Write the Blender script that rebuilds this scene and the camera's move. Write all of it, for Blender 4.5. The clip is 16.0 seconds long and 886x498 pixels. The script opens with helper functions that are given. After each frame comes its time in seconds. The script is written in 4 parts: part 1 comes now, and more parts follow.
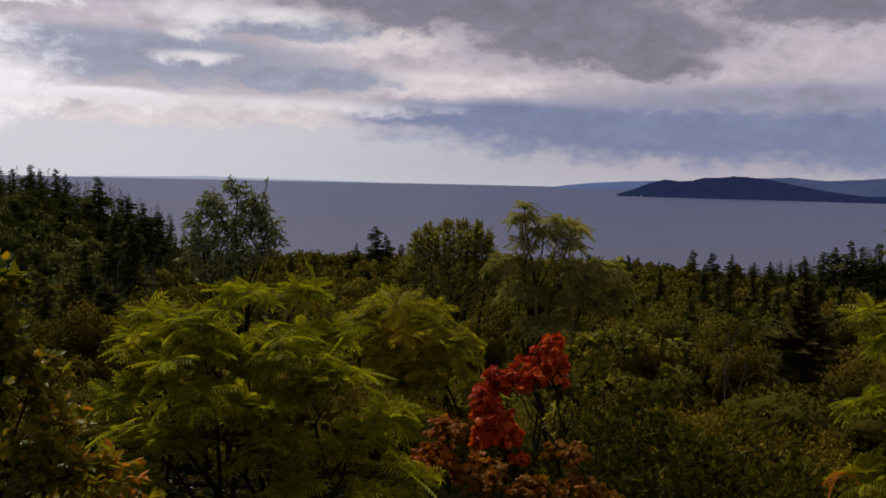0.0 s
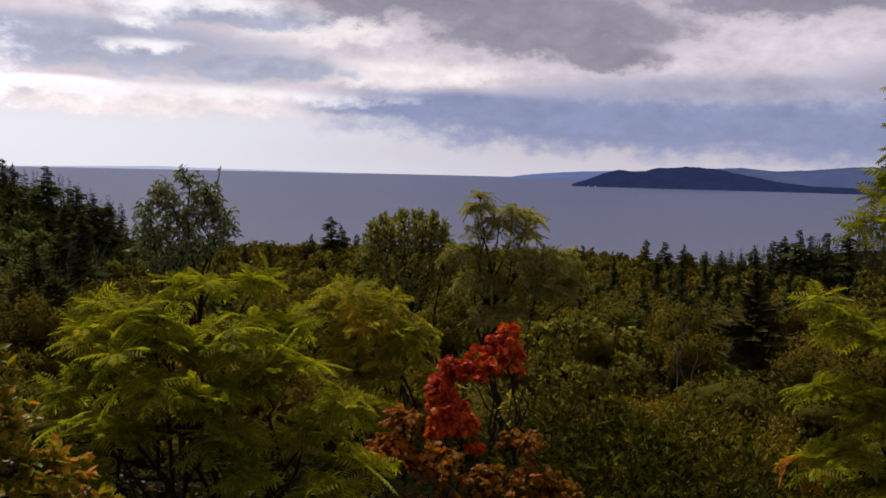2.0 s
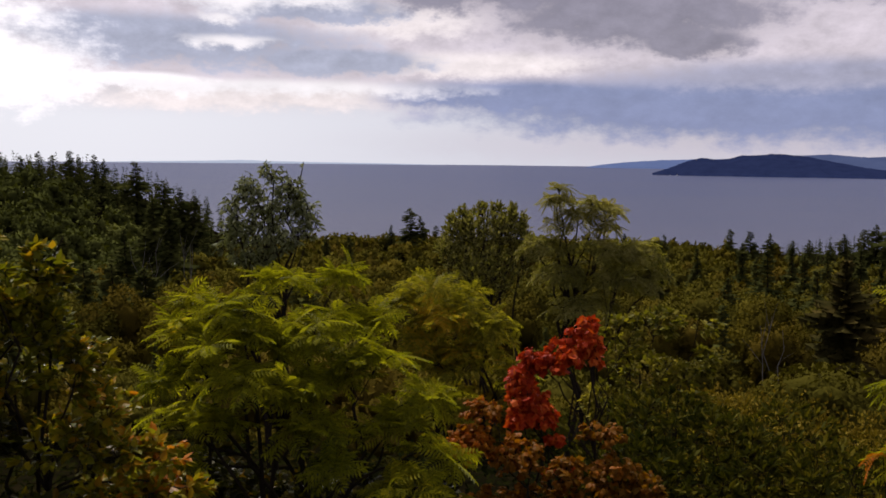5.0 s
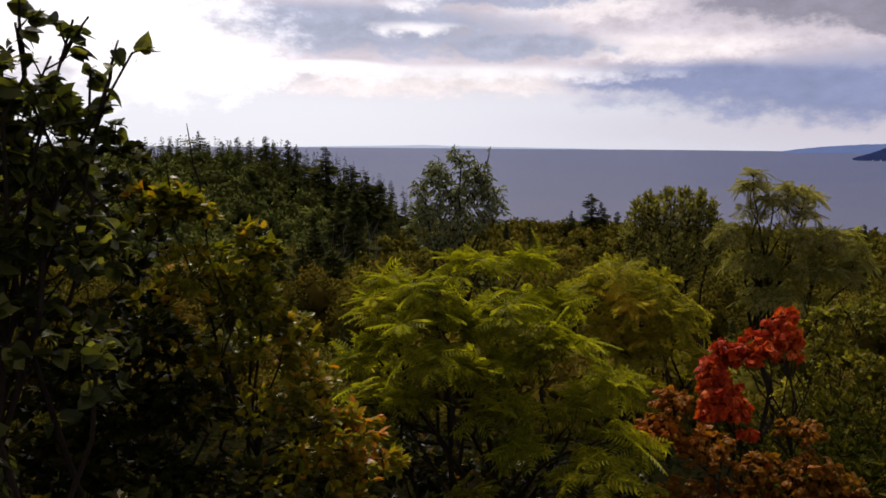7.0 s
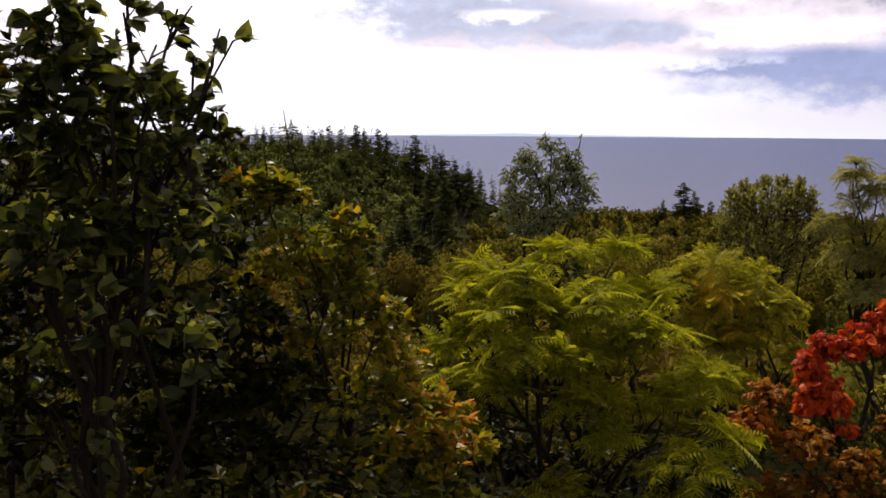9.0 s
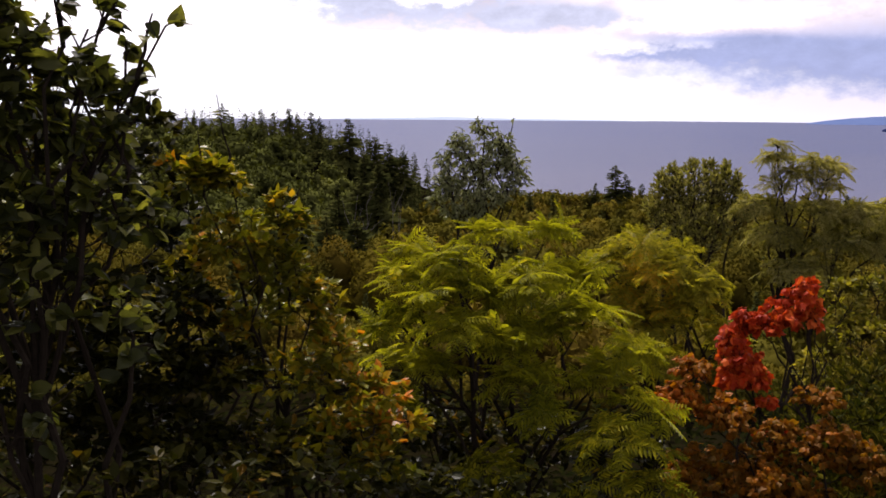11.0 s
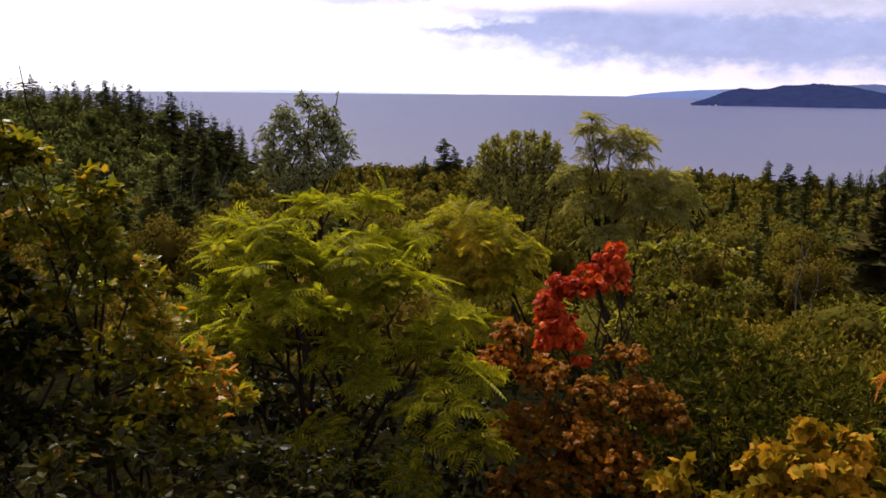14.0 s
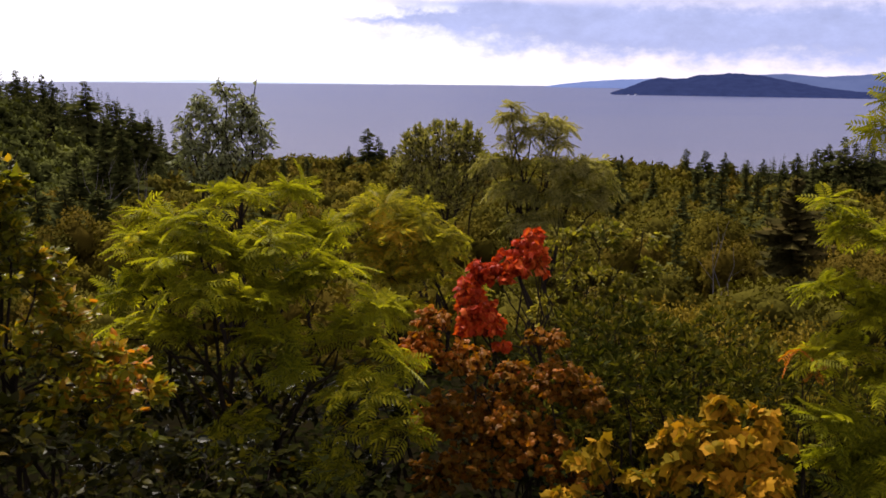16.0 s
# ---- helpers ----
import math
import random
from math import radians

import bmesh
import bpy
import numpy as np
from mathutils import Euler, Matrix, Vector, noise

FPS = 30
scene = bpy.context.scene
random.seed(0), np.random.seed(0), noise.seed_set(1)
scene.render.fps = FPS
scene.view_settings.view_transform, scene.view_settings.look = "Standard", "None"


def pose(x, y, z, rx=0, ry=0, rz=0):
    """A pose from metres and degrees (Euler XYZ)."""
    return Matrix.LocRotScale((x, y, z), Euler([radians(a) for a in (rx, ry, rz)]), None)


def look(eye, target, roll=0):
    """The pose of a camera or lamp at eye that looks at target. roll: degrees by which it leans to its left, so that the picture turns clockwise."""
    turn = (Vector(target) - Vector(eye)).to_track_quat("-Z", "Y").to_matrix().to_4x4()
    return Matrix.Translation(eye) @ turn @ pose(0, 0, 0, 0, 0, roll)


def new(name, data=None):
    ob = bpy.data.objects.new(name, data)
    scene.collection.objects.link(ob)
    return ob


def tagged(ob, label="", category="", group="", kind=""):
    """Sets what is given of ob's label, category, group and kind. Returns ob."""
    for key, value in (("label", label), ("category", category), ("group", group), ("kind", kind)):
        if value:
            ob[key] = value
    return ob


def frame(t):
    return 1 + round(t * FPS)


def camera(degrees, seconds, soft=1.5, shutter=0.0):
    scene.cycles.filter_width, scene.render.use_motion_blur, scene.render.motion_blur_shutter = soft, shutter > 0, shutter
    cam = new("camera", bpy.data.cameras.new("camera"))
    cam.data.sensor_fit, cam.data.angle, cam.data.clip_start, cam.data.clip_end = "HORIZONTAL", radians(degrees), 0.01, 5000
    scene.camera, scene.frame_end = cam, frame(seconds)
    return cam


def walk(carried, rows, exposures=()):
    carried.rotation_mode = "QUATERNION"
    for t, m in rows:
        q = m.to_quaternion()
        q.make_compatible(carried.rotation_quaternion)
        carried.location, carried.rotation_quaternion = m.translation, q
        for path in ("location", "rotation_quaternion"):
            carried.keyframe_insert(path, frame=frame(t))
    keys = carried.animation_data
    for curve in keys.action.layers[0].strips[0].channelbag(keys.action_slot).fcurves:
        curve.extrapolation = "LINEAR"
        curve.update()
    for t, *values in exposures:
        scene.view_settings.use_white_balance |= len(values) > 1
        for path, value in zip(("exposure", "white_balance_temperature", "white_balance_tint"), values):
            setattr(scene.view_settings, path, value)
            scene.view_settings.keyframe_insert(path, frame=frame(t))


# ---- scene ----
cam = camera(50, 16.0, soft=1.7)
PATH = [
    (0.0, pose(0.016, 0.076, 1.598, 85.391, -1.307, 0.000)),
    (0.5, pose(0.015, 0.084, 1.595, 85.287, -1.338, -0.726)),
    (1.0, pose(0.016, 0.090, 1.594, 85.156, -1.355, -1.419)),
    (1.5, pose(0.019, 0.097, 1.594, 84.943, -1.349, -1.987)),
    (2.0, pose(0.019, 0.101, 1.593, 84.858, -1.361, -2.679)),
    (2.5, pose(0.020, 0.105, 1.591, 84.775, -1.375, -3.313)),
    (3.0, pose(0.021, 0.109, 1.590, 84.733, -1.384, -3.953)),
    (3.5, pose(0.023, 0.104, 1.592, 84.657, -1.300, -3.880)),
    (4.0, pose(0.024, 0.085, 1.600, 84.552, -1.085, -2.622)),
    (4.5, pose(0.022, 0.060, 1.609, 84.413, -0.824, -0.537)),
    (5.0, pose(0.015, 0.037, 1.616, 84.234, -0.605, 2.021)),
    (5.5, pose(0.000, 0.024, 1.618, 84.012, -0.514, 4.695)),
    (6.0, pose(-0.032, 0.014, 1.615, 83.777, -0.543, 7.192)),
    (6.5, pose(-0.040, 0.012, 1.613, 83.520, -0.519, 9.923)),
    (7.0, pose(-0.035, 0.013, 1.613, 83.230, -0.427, 12.859)),
    (7.5, pose(-0.045, 0.008, 1.611, 83.024, -0.372, 15.101)),
    (8.0, pose(-0.048, 0.006, 1.606, 82.835, -0.328, 16.582)),
    (8.5, pose(-0.050, 0.003, 1.604, 82.655, -0.306, 17.880)),
    (9.0, pose(-0.044, 0.001, 1.605, 82.492, -0.324, 18.202)),
    (9.5, pose(-0.035, -0.005, 1.607, 82.320, -0.361, 17.773)),
    (10.0, pose(-0.025, -0.017, 1.608, 82.114, -0.393, 16.819)),
    (10.5, pose(-0.018, -0.039, 1.606, 81.848, -0.400, 15.566)),
    (11.0, pose(-0.018, -0.069, 1.608, 81.544, -0.375, 14.261)),
    (11.5, pose(-0.010, -0.094, 1.599, 81.238, -0.373, 12.910)),
    (12.0, pose(0.012, -0.107, 1.600, 80.987, -0.464, 11.286)),
    (12.5, pose(0.019, -0.117, 1.599, 80.772, -0.528, 9.385)),
    (13.0, pose(0.024, -0.134, 1.603, 80.530, -0.571, 7.632)),
    (13.5, pose(0.030, -0.137, 1.609, 80.277, -0.610, 5.855)),
    (14.0, pose(0.034, -0.133, 1.611, 80.038, -0.644, 4.075)),
    (14.5, pose(0.039, -0.129, 1.609, 79.863, -0.648, 2.259)),
    (15.0, pose(0.049, -0.129, 1.608, 79.709, -0.623, 0.669)),
    (15.5, pose(0.059, -0.131, 1.604, 79.585, -0.614, -0.189)),
    (16.0, pose(0.065, -0.131, 1.598, 79.492, -0.596, -0.487)),
]
walk(cam, PATH, [(0.0, -0.36, 6480, 15), (0.5, -0.14, 6480, 15), (1.5, 0.02, 6480, 15), (3.0, 0.12, 6480, 15), (5.5, 0.05, 6480, 15), (7.0, 0.14, 6480, 15), (8.0, 0.4, 6480, 15), (10.5, 0.72, 6480, 20), (13.0, 0.88, 6480, 20), (14.5, 0.84, 6480, 20), (16.0, 0.95, 6480, 20)])

EYE = Vector((0, 0, 1.6))
WATER = -58.4


def polar(az, el, d):
    """A place d metres from the lookout, az degrees left of straight ahead, el degrees above level."""
    a, e = radians(az), radians(el)
    return EYE + Vector((-math.sin(a) * math.cos(e), math.cos(a) * math.cos(e), math.sin(e))) * d


# ---- sky and sun ----
SUN_AZ, SUN_EL = 30.0, 57.0
world = bpy.data.worlds.new("sky")
scene.world = world
world.use_nodes = True


class Graph:
    """Short names for shader nodes."""

    def __init__(self, tree):
        self.tree = tree
        tree.nodes.clear()

    def node(self, kind, props=None, **ins):
        n = self.tree.nodes.new(kind)
        for key, value in (props or {}).items():
            setattr(n, key, value)
        for key, value in ins.items():
            self.put(n.inputs[key.replace("_", " ")], value)
        return n

    def put(self, socket, value):
        if isinstance(value, bpy.types.NodeSocket):
            self.tree.links.new(value, socket)
        else:
            socket.default_value = value

    def math(self, op, a, b=None, c=None, clamp=False):
        n = self.tree.nodes.new("ShaderNodeMath")
        n.operation, n.use_clamp = op, clamp
        for i, value in enumerate((a, b, c)):
            if value is not None:
                self.put(n.inputs[i], value)
        return n.outputs[0]

    def mix(self, f, a, b, blend="MIX"):
        n = self.tree.nodes.new("ShaderNodeMix")
        n.data_type, n.blend_type = "RGBA", blend
        self.put(n.inputs[0], f)
        self.put(n.inputs[6], a)
        self.put(n.inputs[7], b)
        return n.outputs[2]

    def noise(self, vector, scale, detail=3.0, rough=0.55):
        n = self.tree.nodes.new("ShaderNodeTexNoise")
        self.put(n.inputs["Vector"], vector)
        n.inputs["Scale"].default_value, n.inputs["Detail"].default_value, n.inputs["Roughness"].default_value = scale, detail, rough
        return n.outputs["Fac"]

    def ramp(self, f, stops):
        n = self.tree.nodes.new("ShaderNodeValToRGB")
        self.put(n.inputs[0], f)
        while len(n.color_ramp.elements) < len(stops):
            n.color_ramp.elements.new(0.5)
        for e, (p, c) in zip(n.color_ramp.elements, stops):
            e.position, e.color = p, (*c, 1)
        return n.outputs[0]

    def join(self, x, y, z=0.0):
        n = self.tree.nodes.new("ShaderNodeCombineXYZ")
        for i, value in enumerate((x, y, z)):
            self.put(n.inputs[i], value)
        return n.outputs[0]


g = Graph(world.node_tree)
way = g.node("ShaderNodeTexCoord").outputs["Generated"]
xyz = g.node("ShaderNodeSeparateXYZ", Vector=way)
side, ahead, up = (xyz.outputs[i] for i in range(3))
az = g.math("MULTIPLY", g.math("ARCTAN2", g.math("MULTIPLY", side, -1.0), ahead), 57.2958)
el = g.math("MULTIPLY", g.math("ARCSINE", up), 57.2958)
# cloud banks, torn at their edges by noise of two sizes
flat_way = g.join(g.math("MULTIPLY", az, 0.16), g.math("MULTIPLY", el, 0.30))
torn = g.math("SUBTRACT", g.noise(flat_way, 1.5, 5.0, 0.58), 0.5)
lumps = g.math("SUBTRACT", g.noise(g.join(g.math("MULTIPLY", az, 0.30), g.math("MULTIPLY", el, 0.52), 4.0), 1.6, 8.0, 0.64), 0.5)
az_w = g.math("MULTIPLY_ADD", torn, 5.0, az)
el_w = g.math("MULTIPLY_ADD", lumps, 1.3, el)


def shade(colour, amount, source):
    """A colour that noise makes lighter and darker."""
    k = g.math("MULTIPLY_ADD", source, amount, 1.0)
    return g.mix(1.0, (*colour, 1), g.join(k, k, k), "MULTIPLY")


def bank(under, colour, blots, soft=0.35, rag=1.6, vary=0.5):
    """Lays a cloud bank of ellipses (az, el, half width, half height) over the sky beneath."""
    field = None
    for a, e, sa, se in blots:
        p = g.math("MULTIPLY", g.math("SUBTRACT", az_w, a), 1.0 / sa)
        q = g.math("MULTIPLY", g.math("SUBTRACT", el_w, e), 1.0 / se)
        one = g.math("SUBTRACT", 1.0, g.math("SQRT", g.math("MULTIPLY_ADD", p, p, g.math("MULTIPLY", q, q))))
        field = one if field is None else g.math("SMOOTH_MAX", field, one, 0.3)
    field = g.math("MULTIPLY_ADD", lumps, rag, field)
    f = g.node("ShaderNodeMapRange", {"interpolation_type": "SMOOTHSTEP"}, Value=field, From_Min=-soft, From_Max=soft).outputs[0]
    return g.mix(f, under, shade(colour, vary, lumps))


haze_f = g.node("ShaderNodeMapRange", {"interpolation_type": "SMOOTHSTEP"}, Value=el_w, From_Min=1.6, From_Max=4.6).outputs[0]
left_f = g.node("ShaderNodeMapRange", {"interpolation_type": "SMOOTHSTEP"}, Value=az, From_Min=-8.0, From_Max=24.0).outputs[0]
cloud = g.mix(haze_f, g.mix(left_f, (0.615, 0.633, 0.70, 1), (0.77, 0.79, 0.84, 1)), shade((0.63, 0.575, 0.625), 1.0, lumps))
cloud = bank(cloud, (0.83, 0.765, 0.76), [(13, 3.2, 10, 0.75), (4.5, 7.7, 4.2, 1.0), (0.5, 5.2, 7, 0.7)], 0.5, 1.6, 0.8)
cloud = bank(cloud, (0.56, 0.535, 0.60), [(-22, 0.6, 20, 1.2)], 0.7, 0.5, 0.3)
cloud = bank(cloud, (0.385, 0.41, 0.515), [(19, 6.3, 11, 1.35), (8.5, 5.3, 5.5, 0.8), (10, 8.2, 6.0, 0.7)], 0.32, 1.5, 0.9)
cloud = bank(cloud, (0.255, 0.24, 0.295), [(-2, 10.2, 12, 1.9), (-9, 8.2, 7.5, 1.9), (-12.6, 6.4, 3.0, 0.9), (-23, 10.2, 8, 1.7)], 0.32, 1.5, 0.9)
cloud = bank(cloud, (0.228, 0.268, 0.435), [(-14, 2.7, 15, 1.8), (-3, 3.4, 8.5, 0.9), (-27, 2.7, 14, 2.1)], 0.4, 1.0, 0.6)
cloud = bank(cloud, (0.36, 0.365, 0.475), [(-20, 4.6, 10, 0.8), (-33, 5, 8, 1.5)], 0.6, 1.4, 0.8)
cloud = bank(cloud, (1.05, 1.02, 1.04), [(20, 3.9, 4.0, 0.5), (28.5, 4.4, 6.0, 2.4), (34, 7.0, 9, 3.5), (25, 9.2, 3.5, 0.7)], 0.35, 1.5, 0.5)
cloud = bank(cloud, (0.88, 0.855, 0.87), [(14.4, 8.8, 2.4, 0.8), (9.8, 8.8, 2.2, 0.5), (15.4, 7.6, 0.9, 0.3), (14.4, 6.3, 2.2, 0.3), (12, 3.7, 9.0, 0.4)], 0.75, 1.7, 0.5)
behind = g.node("ShaderNodeMapRange", {"interpolation_type": "SMOOTHSTEP"}, Value=ahead, From_Min=0.5, From_Max=-0.15).outputs[0]
cloud = g.mix(behind, cloud, shade((0.43, 0.415, 0.46), 1.0, torn))
overhead = g.node("ShaderNodeMapRange", {"interpolation_type": "SMOOTHSTEP"}, Value=el, From_Min=11.0, From_Max=30.0).outputs[0]
cloud = g.mix(overhead, cloud, shade((0.40, 0.385, 0.44), 1.2, torn))
cloud = g.mix(1.0, cloud, (1.06, 1.06, 1.06, 1), "MULTIPLY")
clear = g.node("ShaderNodeTexSky", {"sky_type": "NISHITA", "sun_disc": False, "sun_elevation": radians(SUN_EL), "sun_rotation": radians(-SUN_AZ)})
clear_dim = g.mix(1.0, clear.outputs[0], (0.07, 0.07, 0.07, 1), "MULTIPLY")
sky = g.mix(0.93, clear_dim, cloud)
back = g.node("ShaderNodeBackground", Color=sky, Strength=1.0)
out = g.node("ShaderNodeOutputWorld", Surface=back.outputs[0])

sun = new("sun", bpy.data.lights.new("sun", "SUN"))
sun.data.energy, sun.data.angle, sun.data.color = 4.3, radians(9), (1.0, 0.95, 0.86)
sun.matrix_world = look(EYE + (polar(SUN_AZ, SUN_EL, 40) - EYE), EYE)

# ---- materials ----


def material(name):
    m = bpy.data.materials.new(name)
    m.use_nodes = True
    return m, Graph(m.node_tree)


def leaf_material(name, stops, patch=0.6, glow=0.35, gloss=0.6, shine=0.03, mixed=0.5):
    """Foliage: each leaf has its own shade out of stops, with patches of one hue; light shines through it."""
    m, g = material(name)
    place = g.node("ShaderNodeNewGeometry")
    own = g.node("ShaderNodeObjectInfo")
    pick = g.math("FRACT", g.math("ADD", place.outputs["Random Per Island"], own.outputs["Random"]))
    area = g.noise(place.outputs["Position"], patch, 2.0)
    f = g.math("MULTIPLY_ADD", g.math("SUBTRACT", area, 0.5), 1.5, g.math("MULTIPLY_ADD", pick, mixed, 0.5 - 0.5 * mixed), clamp=True)
    colour = g.ramp(f, stops)
    vein = g.noise(place.outputs["Position"], 55.0, 2.0)
    colour = g.mix(g.math("MULTIPLY", vein, 0.35), colour, g.mix(1.0, colour, (0.45, 0.42, 0.35, 1), "MULTIPLY"))
    skin = g.node("ShaderNodeBsdfPrincipled", Base_Color=colour, Roughness=gloss, Specular_IOR_Level=shine)
    through_light = g.node("ShaderNodeBsdfTranslucent", Color=g.mix(1.0, colour, (1.0, 1.0, 0.35, 1), "MULTIPLY"))
    both = g.node("ShaderNodeMixShader", Fac=glow)
    g.put(both.inputs[1], skin.outputs[0])
    g.put(both.inputs[2], through_light.outputs[0])
    g.node("ShaderNodeOutputMaterial", Surface=both.outputs[0])
    return m


def rough_material(name, stops, scale, bump=0.4, rough=0.9, fine=8.0):
    m, g = material(name)
    pos = g.node("ShaderNodeNewGeometry").outputs["Position"]
    f = g.math("MULTIPLY_ADD", g.noise(pos, scale * fine, 4.0), 0.45, g.math("MULTIPLY", g.noise(pos, scale, 3.0), 0.6), clamp=True)
    relief = g.node("ShaderNodeBump", Height=g.noise(pos, scale * fine, 4.0), Strength=bump)
    skin = g.node("ShaderNodeBsdfDiffuse", Color=g.ramp(f, stops), Roughness=rough, Normal=relief.outputs[0])
    g.node("ShaderNodeOutputMaterial", Surface=skin.outputs[0])
    return m


ROWAN = leaf_material("rowan_leaf", [(0.0, (0.080, 0.093, 0.006)), (0.45, (0.224, 0.226, 0.010)), (0.9, (0.345, 0.320, 0.013)), (1.0, (0.416, 0.299, 0.013))], 2.6, 0.64, 0.5, 0.08, 0.5)
ROWAN_GREEN = leaf_material("rowan_leaf_green", [(0.0, (0.07, 0.075, 0.005)), (0.55, (0.19, 0.18, 0.008)), (0.9, (0.32, 0.27, 0.013)), (1.0, (0.40, 0.22, 0.010))], 0.8, 0.48, 0.6, 0.03, 0.75)
ROWAN_OLIVE = leaf_material("rowan_leaf_olive", [(0.0, (0.123, 0.121, 0.013)), (0.5, (0.280, 0.255, 0.020)), (0.9, (0.437, 0.364, 0.031)), (1.0, (0.538, 0.336, 0.022))], 1.6, 0.58, 0.5, 0.08, 0.75)
ROWAN_PALE = leaf_material("rowan_leaf_pale", [(0.0, (0.114, 0.110, 0.029)), (0.55, (0.261, 0.239, 0.056)), (1.0, (0.418, 0.371, 0.149))], 1.6, 0.55, 0.5, 0.12, 0.75)
POPLAR = leaf_material("poplar_leaf", [(0.0, (0.018, 0.022, 0.008)), (0.55, (0.058, 0.065, 0.018)), (1.0, (0.197, 0.195, 0.046))], 1.0, 0.55, 0.3, 0.12, 0.9)
HAZEL = leaf_material("hazel_leaf", [(0.0, (0.046, 0.058, 0.004)), (0.45, (0.162, 0.159, 0.010)), (0.70, (0.304, 0.236, 0.012)), (1.0, (0.524, 0.184, 0.011))], 1.6, 0.5, 0.32, 0.10, 0.6)
# darker than HAZEL: deep shade of the thickets is put into this leaf colour
HAZEL_SHADED = leaf_material("hazel_leaf_shaded", [(0.0, (0.006, 0.007, 0.002)), (0.55, (0.020, 0.021, 0.003)), (0.9, (0.055, 0.048, 0.004)), (1.0, (0.123, 0.067, 0.005))], 1.2, 0.36, 0.35, 0.05, 0.75)
HAZEL_OLIVE = leaf_material("alder_leaf_olive", [(0.0, (0.069, 0.071, 0.009)), (0.55, (0.190, 0.175, 0.018)), (1.0, (0.380, 0.310, 0.046))], 1.6, 0.5, 0.5, 0.08, 0.75)
WILLOW = leaf_material("willow_leaf", [(0.0, (0.018, 0.022, 0.003)), (0.55, (0.054, 0.054, 0.006)), (1.0, (0.165, 0.135, 0.015))], 1.2, 0.3, 0.7, 0.02, 0.8)
RED = leaf_material("red_maple_leaf", [(0.0, (0.223, 0.019, 0.006)), (0.5, (0.521, 0.051, 0.009)), (1.0, (0.688, 0.138, 0.022))], 2.0, 0.4, 0.5, 0.10, 0.8)
BRONZE = leaf_material("bronze_maple_leaf", [(0.0, (0.070, 0.046, 0.004)), (0.35, (0.178, 0.084, 0.006)), (0.7, (0.317, 0.109, 0.006)), (1.0, (0.495, 0.121, 0.009))], 1.3, 0.5, 0.5, 0.1, 0.45)
GOLD = leaf_material("yellow_maple_leaf", [(0.0, (0.094, 0.083, 0.004)), (0.5, (0.264, 0.156, 0.007)), (1.0, (0.473, 0.220, 0.013))], 2.2, 0.36, 0.6, 0.03, 0.8)
BIRCH = leaf_material("grey_green_leaf", [(0.0, (0.099, 0.110, 0.046)), (0.6, (0.209, 0.226, 0.099)), (1.0, (0.396, 0.413, 0.220))], 2.5, 0.35, 0.4, 0.14)
ALDER = leaf_material("alder_leaf", [(0.0, (0.10, 0.10, 0.028)), (0.6, (0.23, 0.215, 0.058)), (1.0, (0.37, 0.335, 0.12))], 0.8, 0.42, 0.6, 0.05, 0.8)
WEED = leaf_material("meadow_leaf", [(0.0, (0.020, 0.023, 0.003)), (0.55, (0.055, 0.053, 0.006)), (1.0, (0.16, 0.115, 0.010))], 0.7, 0.25, 0.9, 0.0, 0.7)
SEED = leaf_material("seed_head", [(0.0, (0.075, 0.052, 0.007)), (0.5, (0.18, 0.122, 0.014)), (1.0, (0.30, 0.22, 0.04))], 0.7, 0.3, 0.9, 0.0, 0.8)
# nearly black leaves: the shade between and under shrubs is in the colour
LITTER_SHADED = leaf_material("undergrowth_leaf_shaded", [(0.0, (0.005, 0.007, 0.002)), (0.6, (0.012, 0.013, 0.003)), (1.0, (0.04, 0.03, 0.005))], 0.9, 0.2, 0.8, 0.0)
WOOD_GREEN = leaf_material("woodland_green", [(0.0, (0.031, 0.029, 0.005)), (0.5, (0.069, 0.060, 0.009)), (1.0, (0.123, 0.100, 0.014))], 0.1, 0.2, 0.9, 0.0, 0.14)
WOOD_HILL = leaf_material("woodland_hillside", [(0.0, (0.028, 0.032, 0.009)), (0.5, (0.064, 0.071, 0.018)), (1.0, (0.121, 0.124, 0.030))], 0.06, 0.2, 0.9, 0.0, 0.14)
WOOD_OLIVE = leaf_material("woodland_olive", [(0.0, (0.032, 0.027, 0.005)), (0.5, (0.073, 0.054, 0.008)), (1.0, (0.123, 0.080, 0.012))], 0.12, 0.2, 0.9, 0.0, 0.14)
WOOD_LIGHT = leaf_material("woodland_light", [(0.0, (0.034, 0.029, 0.005)), (0.5, (0.077, 0.061, 0.008)), (1.0, (0.129, 0.098, 0.012))], 0.12, 0.2, 0.9, 0.0, 0.14)
NEEDLE = leaf_material("spruce_needles", [(0.0, (0.023, 0.028, 0.008)), (0.6, (0.048, 0.051, 0.014)), (1.0, (0.082, 0.082, 0.020))], 0.2, 0.08, 0.8, 0.0, 0.7)
NEEDLE_BROWN = leaf_material("spruce_needles_worn", [(0.0, (0.025, 0.026, 0.008)), (0.6, (0.055, 0.045, 0.013)), (1.0, (0.10, 0.07, 0.02))], 0.3, 0.08, 0.8, 0.0)
BARK = rough_material("dark_bark", [(0.2, (0.010, 0.008, 0.006)), (0.8, (0.034, 0.026, 0.018))], 6.0)
GREY_BARK = rough_material("grey_bark", [(0.2, (0.06, 0.056, 0.05)), (0.8, (0.17, 0.155, 0.135))], 5.0)
# brown darkened nearly to black, standing in for the shrubs' shade
EARTH_SHADED = rough_material("forest_floor_shaded", [(0.2, (0.004, 0.0035, 0.002)), (0.5, (0.008, 0.007, 0.003)), (0.8, (0.018, 0.013, 0.005))], 0.35)


